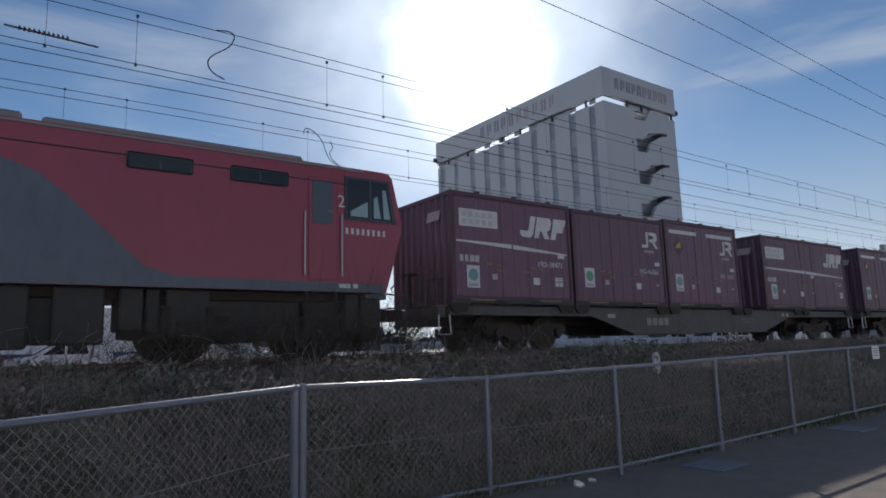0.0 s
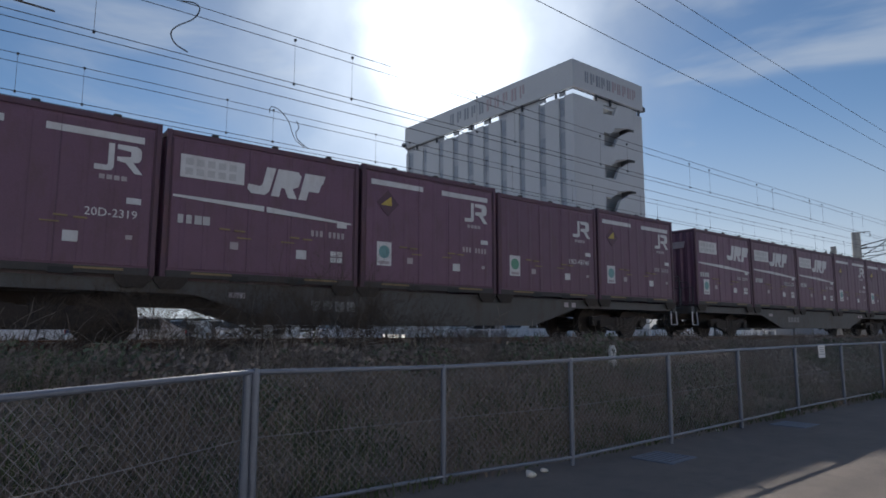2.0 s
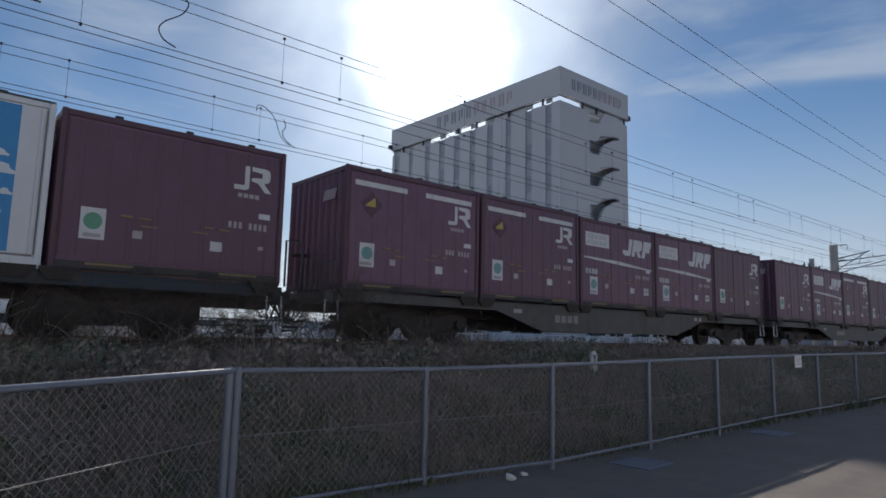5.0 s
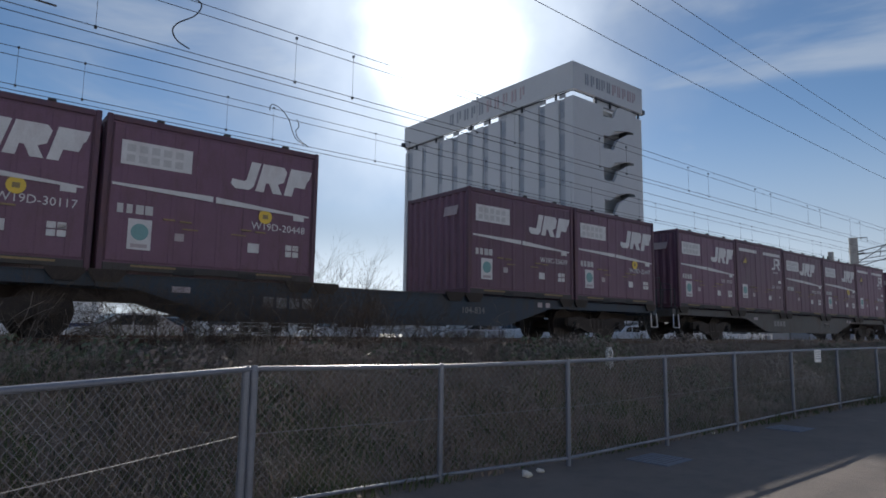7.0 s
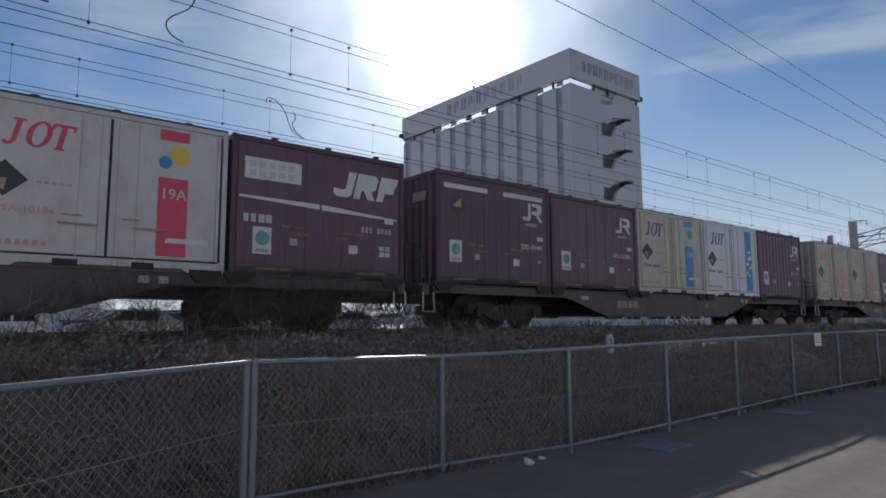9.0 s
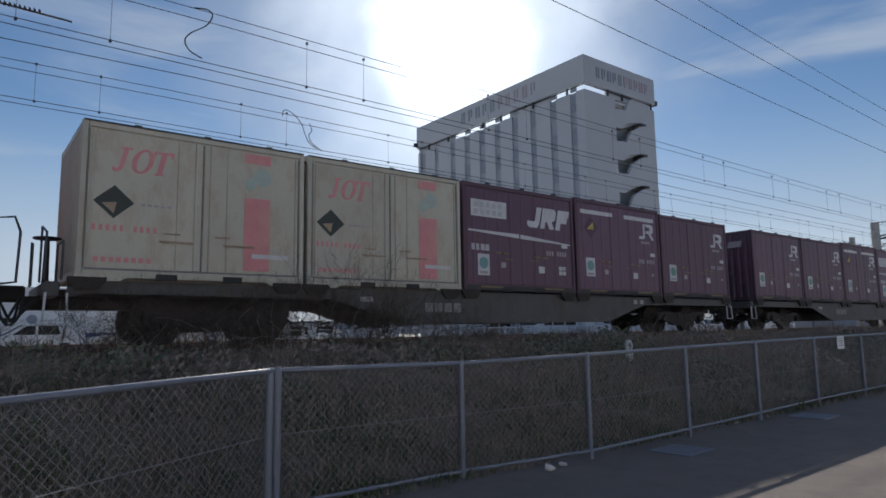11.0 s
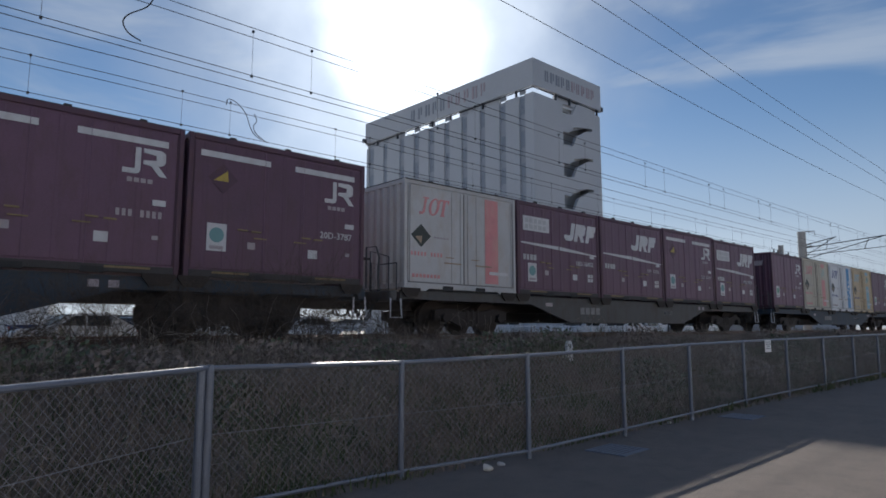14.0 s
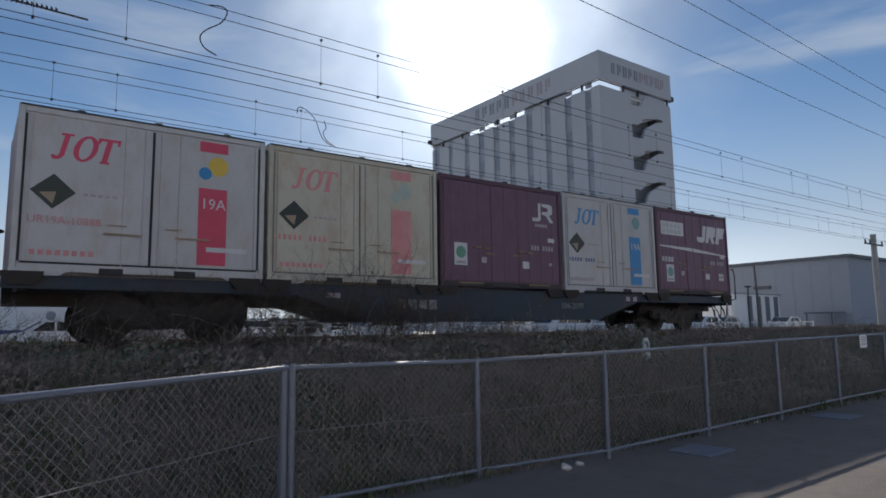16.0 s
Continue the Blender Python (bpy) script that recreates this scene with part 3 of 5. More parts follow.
    if ribs:
        for i in range(13):
            x = 0.2 + (length - 0.4) * i / 12
            part("side_rib", boxes((x - 0.05, x + 0.05, y - 0.015, y, 0.2, height - 0.14), bevel=0.006), paint, t)
    # forklift pockets and feet
    for x in (length / 2 - 0.55, length / 2 + 0.55):
        part("fork_pocket", boxes((x - 0.17, x + 0.17, -HALF + 0.004, -HALF + 0.034, 0.03, 0.13)), "seam", t)
    return t


def emblem_two(t, x, z, s, material="mark"):
    """A hook beside a bowed block."""
    y = -HALF + 0.010
    hook = [(0.0, 0.0), (0.36, 0.0), (0.47, 0.03), (0.52, 0.13), (0.52, 0.84), (0.36, 0.84), (0.36, 0.2), (0.32, 0.16), (0.0, 0.16)]
    bow = [(0.60, 0.84), (1.12, 0.84), (1.23, 0.79), (1.27, 0.70), (1.27, 0.48), (1.22, 0.38), (1.12, 0.34), (1.04, 0.34), (1.32, 0.0), (1.10, 0.0), (0.84, 0.30), (0.60, 0.34), (0.60, 0.46), (0.98, 0.50), (0.98, 0.66), (0.60, 0.70)]
    part("emblem", plate([[(x + a * s, z + b * s) for a, b in hook], [(x + a * s, z + b * s) for a, b in bow]], y, 0.008), material, t, "white two-part emblem")
    part("caption_bar", plate([rect(x + 0.15 * s + i * 0.2 * s, z - 0.26 * s, 0.15 * s, 0.14 * s) for i in range(4)], y, 0.006), "mark_dim", t)


def emblem_three(t, x, z, s):
    """Three leaning blocks with a cut line."""
    y = -HALF + 0.010
    polys = [
        [(0.0, 0.10), (0.10, 0.0), (0.42, 0.0), (0.53, 0.10), (0.68, 0.66), (0.46, 0.66), (0.36, 0.24), (0.30, 0.19), (0.03, 0.21)],
        [(0.57, 0.0), (0.77, 0.0), (0.82, 0.22), (0.90, 0.22), (1.0, 0.0), (1.22, 0.0), (1.11, 0.23), (1.26, 0.30), (1.33, 0.56), (1.25, 0.66), (0.74, 0.66)],
        [(1.27, 0.0), (1.47, 0.0), (1.53, 0.23), (1.80, 0.23), (1.86, 0.42), (1.91, 0.46), (1.97, 0.66), (1.43, 0.66)]]
    part("emblem", plate([[(x + a * s, z + b * s) for a, b in p] for p in polys], y, 0.008), "mark", t, "white leaning three-part emblem")


def sticker(t, x, z, w=0.36, h=0.5, color="green"):
    y = -HALF + 0.010
    part("sticker", plate([rect(x, z, w, h)], y, 0.006), "mark", t, "white sticker with a round green print")
    part("sticker_print", plate([disc(x + w * 0.5, z + h * 0.58, w * 0.38)], y - 0.006, 0.003), color, t)
    part("sticker_caption", plate([rect(x + w * 0.15, z + h * 0.07, w * 0.7, h * 0.12)], y - 0.006, 0.003), "mark_dim", t)


def serial_bars(t, x, z, material="mark", n=8, s=0.19):
    y = -HALF + 0.010
    part("number", plate([rect(x + i * s * 0.5, z, s * 0.30, s * 0.62) for i in range(n) if i != 3], y, 0.005), material, t, "small row of white characters")


def small_plates(t):
    y = -HALF + 0.010
    for x, z, w, h, paint in ((1.15, 0.60, 0.15, 0.13, "mark_dim"), (2.42, 0.52, 0.21, 0.17, "mark"), (3.28, 1.20, 0.22, 0.10, "mark"), (3.30, 0.62, 0.10, 0.07, "mark_dim")):
        part("label_plate", plate([rect(x, z, w, h)], y, 0.006), paint, t)
    for x, z in ((0.95, 0.93), (1.22, 0.92), (2.28, 0.90), (2.55, 0.89)):
        part("rope_hook", boxes((x, x + 0.19, -HALF - 0.015, -HALF + 0.02, z, z + 0.028)), "pocket", t)
    for x in (0.5, 2.6):
        part("pocket_frame", boxes((x, x + 0.7, -HALF - 0.008, -HALF + 0.01, 0.115, 0.15)), "pocket", t, "faded yellow lifting edge")


def make_jr(variant):
    labels = dict(
        plain="maroon steel rail container with a white emblem",
        bars="maroon rail container with white bars under the roof edge",
        ribbed="ribbed maroon rail container with a white emblem",
        stripe="maroon rail container with white stripe and leaning emblem",
        marked="maroon rail container with white stripe and round yellow mark",
        vent="maroon rail container with leaning emblem at mid side",
        stripe_plain="maroon rail container with leaning emblem, no upper panel",
        box="maroon rail container with a white panel below its emblem",
        long="long maroon rail container with white stripe and emblem")
    long = variant == "long"
    length = 6.06 if long else CL
    high = dict(bars=2.62, box=2.62, plain=2.54).get(variant, 2.58)
    t = container_shell("container", labels[variant], "maroon", "maroon_bar", length=length, height=high, ribs=variant == "ribbed", doors=variant != "ribbed")
    y = -HALF + 0.010
    if variant in ("plain", "bars", "ribbed"):
        emblem_two(t, 2.78, 1.70, 0.54)
        sticker(t, 0.38, 0.52, color=("green", "teal", "green")[len(variant) % 3])
        small_plates(t)
    if variant == "bars":
        part("top_bar", plate([rect(0.22, 2.22, 1.35, 0.11), rect(2.1, 2.22, 1.4, 0.11)], y, 0.006), "mark", t, "white bars under the roof edge")
        part("warning_diamond", plate([[(0.36, 1.85), (0.64, 1.57), (0.92, 1.85), (0.64, 2.13)]], y - 0.002, 0.005), "maroon_bar", t, "dark hazard diamond")
        part("warning_triangle", plate([[(0.46, 1.80), (0.74, 1.80), (0.72, 2.0)]], y - 0.007, 0.003), "dull_yellow", t, "yellow half of the diamond")
    if variant in ("stripe", "marked", "vent", "stripe_plain", "long"):
        k = length / CL
        if variant != "stripe_plain":
            part("upper_panel", plate([rect(0.24, 1.78, 1.12 * (1.1 if long else 1), 0.40)], y, 0.006), "mark", t, "white panel with faint lettering")
            for i in range(2):
                part("panel_text_bar", plate([rect(0.32 + j * 0.19, 1.83 + i * 0.17, 0.13, 0.12) for j in range(5)], y - 0.006, 0.003), "mark_faint", t)
        part("stripe", plate([[(0.14, 1.42), (1.75 * k, 1.34), (1.75 * k, 1.44), (0.14, 1.46)], [(1.8 * k, 1.335), (length - 0.18, 1.28), (length - 0.18, 1.31), (1.8 * k, 1.44)]], y - 0.016, 0.006), "mark", t, "tapering white stripe")
        emblem_three(t, 1.42 if variant == "vent" else 1.75 if variant == "stripe_plain" else length - 1.72, 1.66, 0.80)
        part("caption_bar", plate([rect(0.24 + i * 0.14, 0.98, 0.09 + 0.03 * (i // 2), 0.15) for i in range(4)], y, 0.006), "mark_faint", t)
        if variant not in ("vent", "stripe_plain"):
            sticker(t, 0.42, 0.40, color="teal")
        small_plates(t)
        if variant == "marked":
            part("round_mark", plate([disc(length - 1.05, 1.2, 0.13)], y - 0.016, 0.004), "yellow", t, "round yellow mark")
            part("round_mark_print", plate([rect(length - 1.10, 1.16, 0.1, 0.08)], y - 0.020, 0.002), "pocket", t)
        part("check_plate", plate([rect(length - 0.62, 0.62, 0.12, 0.1), rect(length - 0.48, 0.62, 0.12, 0.1), rect(length - 0.62, 0.5, 0.12, 0.1), rect(length - 0.48, 0.5, 0.12, 0.1)], y, 0.006), "mark", t)
    if variant == "box":
        part("top_bar", plate([rect(0.22, 2.22, 1.35, 0.11), rect(1.75, 2.22, 0.7, 0.11), rect(2.6, 2.22, 0.9, 0.11)], y, 0.006), "mark_dim", t)
        emblem_three(t, 2.62, 1.85, 0.42)
        part("upper_panel", plate([rect(2.4, 1.12, 1.1, 0.4)], y - 0.016, 0.006), "mark", t, "white panel")
        part("warning_diamond", plate([[(0.35, 1.85), (0.65, 1.6), (0.65, 2.1)]], y, 0.006), "orange", t)
        part("caption_bar", plate([rect(0.24 + i * 0.14, 0.98, 0.09 + 0.03 * (i // 2), 0.15) for i in range(4)], y, 0.006), "mark_faint", t)
        small_plates(t)
    # end emblem
    bm = plate([rect(-0.25, 1.95, 0.5, 0.22, 0.06)], 0, 0.008)
    bmesh.ops.transform(bm, matrix=pose(-0.004, -0.55, 0, 0, 0, -90), verts=bm.verts)
    part("end_mark", bm, "mark_dim", t)
    return t


def make_white(paint, band, splash=False):
    """A pale two-leaf container with a coloured band."""
    tone = dict(white_panel="off-white", cream_panel="yellowed cream", clean_panel="clean white", orange_panel="ochre-stained")[paint]
    t = container_shell("container", "%s rail container with %s band and dark diamond" % (tone, "red" if band.startswith("red") else "blue"), paint, paint, height=2.56, white=True, seal="seam" if band == "red" else "seal_pale")
    y = -HALF + 0.018
    logo = "blue_dark" if paint in ("clean_panel", "cream_panel") and band == "blue" else "blue_faded" if paint == "orange_panel" else band
    # three leaning blocks
    s = 0.41
    polys = [
        [(0.0, 0.05), (0.1, -0.04), (0.28, 0.0), (0.42, 0.15), (0.60, 0.92), (0.72, 0.92), (0.74, 1.0), (0.32, 1.0), (0.30, 0.92), (0.42, 0.92), (0.26, 0.2), (0.18, 0.08), (0.1, 0.14), (0.02, 0.14)],
        [(1.58, 0.0), (1.92, 0.0), (1.94, 0.08), (1.86, 0.08), (2.04, 0.9), (2.22, 0.9), (2.20, 0.76), (2.28, 0.76), (2.34, 1.0), (1.56, 1.0), (1.50, 0.76), (1.58, 0.76), (1.66, 0.9), (1.84, 0.9), (1.66, 0.08), (1.60, 0.08)]]
    ring = [(math.cos(k * math.pi / 8), math.sin(k * math.pi / 8)) for k in range(17)]
    for (c0, s0), (c1, s1) in zip(ring, ring[1:]):
        polys.append([(1.13 + c * rx + 0.25 * sn * rz, 0.5 + sn * rz) for c, sn, rx, rz in ((c0, s0, 0.40, 0.52), (c1, s1, 0.40, 0.52), (c1, s1, 0.21, 0.43), (c0, s0, 0.21, 0.43))])
    part("emblem", plate([[(0.44 + a * s, 1.78 + b * s) for a, b in p] for p in polys], y, 0.006), logo, t, "coloured three-block emblem")
    part("diamond", plate([[(0.20, 1.27), (0.50, 1.0), (0.80, 1.27), (0.50, 1.54)]], y, 0.006), "diamond", t, "dark hazard diamond")
    part("diamond_corner", plate([[(0.32, 1.24), (0.50, 1.08), (0.54, 1.27)]], y - 0.006, 0.003), "lever", t)
    part("text_bar", plate([rect(0.90 + i * 0.1, 1.24, 0.07, 0.04) for i in range(5)], y, 0.005), "mark_dim", t)
    if band != "red":
        part("number", plate([rect(0.20 + i * 0.10, 0.80, 0.05, 0.095) for i in range(10) if i != 5], y, 0.005), "red_faded" if band == "red_faded" else "blue_dark", t)
    part("warning_text", plate([rect(0.24 + i * 0.11, 0.30, 0.07, 0.08) for i in range(8)], y, 0.005), "red_faded" if band.startswith("red") else "mark_dim", t)
    bx, bw = 2.62, 0.48
    if splash:
        bx = 2.85
        part("band", plate([rect(bx, 0.22, bw, 2.2)], y, 0.005), "blue", t, "blue band with white splashes")
        for cx, cz, k in ((0.27, 1.62, 0.7), (0.30, 1.36, 1.15), (0.13, 1.18, 0.8), (0.36, 1.05, 0.7), (0.12, 0.86, 0.6), (0.28, 0.78, 0.5)):
            lobes = [(-0.16, 0.0), (0.16, 0.0), (0.17, 0.04), (0.10, 0.07), (0.08, 0.12), (0.0, 0.14), (-0.05, 0.09), (-0.11, 0.08), (-0.15, 0.04)]
            part("cloud_mark", plate([[(max(bx, min(bx + bw, bx + cx + a * k)), cz + b * k) for a, b in lobes]], y - 0.005, 0.003), "cloud_print", t, "white cloud on the band")
    else:
        tall = band == "red_faded" and paint == "white_panel"
        part("band", plate([rect(bx, 0.25, bw, 2.15)] if tall else [rect(bx, 0.25, bw, 1.33), rect(bx, 2.22, bw, 0.18)], y, 0.005), "blue_faded" if paint == "orange_panel" else band, t, "coloured vertical band")
        if not tall:
            part("round_print", plate([disc(bx + 0.32, 1.98, 0.17)], y, 0.005), "yellow" if band == "red" else "print_faded" if band == "red_faded" else "teal", t)
            part("round_print", plate([disc(bx + 0.1, 1.84, 0.11)], y - 0.005, 0.003), "blue" if band == "red" else "print_faded", t)
        if band in ("red", "blue"):
            lettering("19A", 0.26, bx + 0.03, y - 0.008, 1.22, "mark", t, "band_number")
        part("band_caption", plate([rect(bx + 0.15, 0.48, 0.7, 0.08)], y - 0.005, 0.003), "mark", t)
    for x in (0.17, 1.76, 2.01, 3.60):
        part("hinge_post", boxes((x - 0.018, x + 0.018, y - 0.026, y, 0.2, 2.42), bevel=0.006), paint, t)
    for x, z in ((1.2, 0.66), (2.25, 0.66)):
        part("door_lever", boxes((x, x + 0.55, y - 0.05, y - 0.03, z, z + 0.03)), "lever", t, "rust-stained lever")
    part("roof_rim", boxes((0.02, CL - 0.02, -HALF - 0.003, -HALF + 0.05, 2.535, 2.565), (0.02, 0.06, -HALF + 0.05, HALF - 0.05, 2.555, 2.572)), "roof_rim", t, "dark weathered roof rim")
    # corner feet
    for x0, x1 in ((0.0, 0.75), (CL - 0.75, CL)):
        a, b = (x0, x1) if x0 == 0 else (x1, x0)
        d = 0.12 if x0 == 0 else -0.12
        part("corner_foot", prism([(a, -0.02), (b - d * 1.2, -0.02), (b, 0.06), (b, 0.1), (a, 0.1)], -HALF - 0.004, -HALF + 0.03), paint, t)
    return t


def build_kinds():
    kinds = {v: make_jr(v) for v in ("plain", "bars", "ribbed", "stripe", "marked", "vent", "stripe_plain", "box", "long")}
    kinds["Rw"] = make_white("white_panel", "red")
    kinds["Rf"] = make_white("white_panel", "red_faded")
    kinds["Rc"] = make_white("cream_panel", "red_faded")
    kinds["Bw"] = make_white("white_panel", "blue")
    kinds["Bc"] = make_white("cream_panel", "blue")
    kinds["Bs"] = make_white("clean_panel", "blue", True)
    kinds["Bo"] = make_white("orange_panel", "blue")
    return kinds


P_, B_, S_, N_, V_, Y_ = "plain", "bars", "stripe", "stripe_plain", "vent", "marked"
CONSIST = {
    1: [S_, P_, B_, "long"], 2: [B_, B_, B_, B_, S_], 3: [B_, V_, B_, P_, B_], 4: [S_, V_, V_, B_, B_], 5: [P_, "Rc", "Rc", "Rf", "Rc"],
    6: ["Bw", "Bc", "Bc", "Bs", P_], 7: [B_, B_, S_, S_, P_], 8: [P_, S_, B_, P_, P_], 9: [Y_, Y_, None, S_, Y_], 10: [S_, B_, V_, Y_, B_],
    11: [B_, S_, N_, "Rw", S_], 12: [B_, P_, "Bc", "Bs", "ribbed"], 13: ["Rc", "Rc", P_, P_, S_], 14: ["Rc", "Rc", S_, B_, P_], 15: [P_, P_, B_, S_, P_],
    16: [P_, "Bc", S_, "Rf", B_], 17: ["box", "Bc", "Rf", B_, B_], 18: ["Rf", S_, N_, B_, S_], 19: [P_, "Rc", "Bs", "Bo", P_], 20: ["Rw", "Rc", P_, "Bw", S_]}
SHIFT = {3: 0.2, 4: 0.2, 5: -0.35, 11: 0.45, 13: 0.15, 15: 0.4, 18: -0.25, 19: 0.28, 20: 0.1}   # slack in the couplings
BLUE_WAGONS = (6, 9, 16, 17, 19, 20)
MOVERS = []


def make_wagon(paint, label):
    """A bogie container flat, its origin on the rail under its left end (coupling face)."""
    L = PITCH - 0.5
    t = thing("container_wagon", label, "wagon", "wagons of the train")
    x0, x1 = 0.25, 0.25 + L
    top = DECK - RAIL_TOP
    for s in (-1, 1):
        y = s * 1.17
        prof = [(x0 + 0.5, top - 0.02), (x0 + 0.5, top - 0.20), (x0 + 5.0, top - 0.22), (x0 + 6.6, top - 0.68), (x1 - 6.6, top - 0.68), (x1 - 5.0, top - 0.22), (x1 - 0.5, top - 0.20), (x1 - 0.5, top - 0.02)]
        part("side_sill", prism(prof, y - 0.02, y + 0.02), paint, t)
        part("sill_flange", boxes((x0 + 0.5, x1 - 0.5, y - 0.06, y + 0.06, top - 0.02, top - 0.004), (x0 + 6.6, x1 - 6.6, y - 0.06, y + 0.06, top - 0.70, top - 0.68)), paint, t)
    for i in range(8):
        x = x0 + 0.8 + i * (L - 1.6) / 7
        part("cross_beam", boxes((x - 0.06, x + 0.06, -1.148, 1.148, top - 0.2, top - 0.024)), paint, t)
    part("centre_beam", boxes((x0, x1, -0.25, 0.25, top - 0.42, top - 0.21)), "iron", t)
    for xe in (x0 + 0.3, x1 - 0.3):
        part("end_beam", boxes((xe - 0.1, xe + 0.1, -1.2, 1.2, top - 0.26, top - 0.026), bevel=0.02), paint, t)
    for k in range(5):
        xs = 0.75 + k * SLOT
        for xx in (xs + 0.25, xs + CL - 0.25):
            part("twist_lock", prism([(xx - 0.16, top - 0.15), (xx + 0.16, top - 0.15), (xx + 0.27, top - 0.01), (xx + 0.27, top + 0.05), (xx - 0.27, top + 0.05), (xx - 0.27, top - 0.01)], -1.275, -1.232), "iron", t)
    # bogies
    for xb in (x0 + 2.9, x1 - 2.9):
        for s in (-1, 1):
            y = s * 0.98
            prof = [(xb - 1.25, 0.38), (xb - 1.25, 0.60), (xb - 0.75, 0.66), (xb - 0.35, 0.58), (xb + 0.35, 0.58), (xb + 0.75, 0.66), (xb + 1.25, 0.60), (xb + 1.25, 0.38), (xb + 0.8, 0.38), (xb + 0.4, 0.22), (xb - 0.4, 0.22), (xb - 0.8, 0.38)]
            part("bogie_frame", prism(prof, y - 0.06, y + 0.06), "iron", t)
            for dx in (-0.18, 0.0, 0.18):
                part("spring", rod(bmesh.new(), (xb + dx, y - 0.01, 0.3), (xb + dx, y - 0.01, 0.62), 0.075, 10), "iron", t)
            for dx in (-0.95, 0.95):
                part("axle_box", rod(bmesh.new(), (xb + dx, y - s * -0.0 - 0.0, 0.43), (xb + dx, y + s * 0.16, 0.43), 0.11, 12), "iron", t)
        for dx in (-0.95, 0.95):
            for s in (-1, 1):
                bm = rod(bmesh.new(), (xb + dx, s * 0.50, 0.43), (xb + dx, s * 0.62, 0.43), 0.425, 28)
                rod(bm, (xb + dx, s * 0.46, 0.43), (xb + dx, s * 0.50, 0.43), 0.46, 28)
                part("wheel", bm, "iron", t)
            part("axle", rod(bmesh.new(), (xb + dx, -0.5, 0.43), (xb + dx, 0.5, 0.43), 0.08, 10), "iron", t)
    # couplers, hoses, brake gear
    for xe, d in ((x0, -1), (x1, 1)):
        part("coupler", boxes((min(xe, xe + d * 0.4), max(xe, xe + d * 0.4), -0.14, 0.14, 0.74, 1.0), bevel=0.03), "iron", t)
        part("brake_hose", tube([(xe, -0.35, 0.85), (xe + d * 0.12, -0.36, 0.6), (xe + d * 0.2, -0.34, 0.42), (xe + d * 0.27, -0.3, 0.5), (xe + d * 0.3, -0.28, 0.66)], 0.022), "seam", t)
        for k, y in enumerate((-0.75, -0.55, 0.2)):
            part("brake_hose", tube(smooth([(xe - d * 0.3, y, 0.9), (xe, y - 0.03, 0.62 - 0.05 * k), (xe + d * 0.14, y + 0.02, 0.36 + 0.06 * k), (xe + d * 0.30, y + 0.05, 0.5), (xe + d * 0.34, y + 0.05, 0.8)], 3), 0.018, 5), "seam", t)
    # steps, rails, hand brake at the left end
    rails = [
        [(x0 + 0.2, -1.15, top), (x0 + 0.2, -1.15, top + 0.72), (x0 + 0.2, -0.45, top + 0.9), (x0 + 0.2, -0.45, top)],
        [(x0 + 0.42, -1.15, top), (x0 + 0.42, -1.15, top + 0.6), (x0 + 0.42, -0.5, top + 0.6), (x0 + 0.42, -0.5, top)]]
    for r in rails:
        part("handrail", tube(r, 0.018), "frame", t)
    part("end_rail", tube([(x1 - 0.12, -1.1, top), (x1 - 0.12, -1.1, top + 0.88), (x1 + 0.14, -1.1, top + 0.92), (x1 + 0.22, -1.1, top + 0.7), (x1 + 0.2, -1.1, top - 0.05), (x1 - 0.1, -1.1, top - 0.1)], 0.022), "frame", t)
    part("ladder_rail", tube([(x0 + 0.05, -0.95, top - 0.1), (x0 + 0.05, -0.95, top + 0.55), (x0 + 0.05, -0.7, top + 0.6), (x0 + 0.05, -0.7, top - 0.1)], 0.014), "frame", t)
    part("brake_column", rod(bmesh.new(), (x0 + 0.33, 0.1, top - 0.2), (x0 + 0.33, 0.1, top + 0.75), 0.06, 10, 0.04), "iron", t)
    ring = [(x0 + 0.33 + 0.2 * math.cos(a * math.pi / 8), 0.1 + 0.2 * math.sin(a * math.pi / 8), top + 0.78) for a in range(17)]
    wheel = part("brake_wheel", tube(ring, 0.018), "iron", t)
    part("spoke", rods([((x0 + 0.13, 0.1, top + 0.78), (x0 + 0.53, 0.1, top + 0.78)), ((x0 + 0.33, -0.1, top + 0.78), (x0 + 0.33, 0.3, top + 0.78))], 0.012), "iron", wheel)
    for xe in (x0 + 0.36, x1 - 0.36):
        part("step", tube([(xe - 0.14, -1.2, top - 0.2), (xe - 0.16, -1.22, 0.42), (xe + 0.16, -1.22, 0.42), (xe + 0.14, -1.2, top - 0.2)], 0.02), "mark", t, "white-painted step stirrup")
    part("brake_cylinder", rod(bmesh.new(), (x0 + 7.4, -0.6, 0.62), (x0 + 8.3, -0.6, 0.62), 0.17, 14), "iron", t)
    part("air_tank", rod(bmesh.new(), (x1 - 8.6, -0.55, 0.6), (x1 - 7.3, -0.55, 0.6), 0.2, 14), "iron", t)
    part("frame_caption", plate([rect(x0 + 7.2 + i * 0.26, top - 0.46, 0.2, 0.2) for i in range(4)], -1.194, 0.004), "sill_mark", t, "faded characters on the sill")
    part("label_plate", plate([rect(x0 + 5.6, top - 0.26, 0.3, 0.1), rect(x1 - 5.2, top - 0.2, 0.16, 0.12), rect(x1 - 5.5, top - 0.2, 0.16, 0.12)], -1.194, 0.004), "mark_dim", t)
    return t


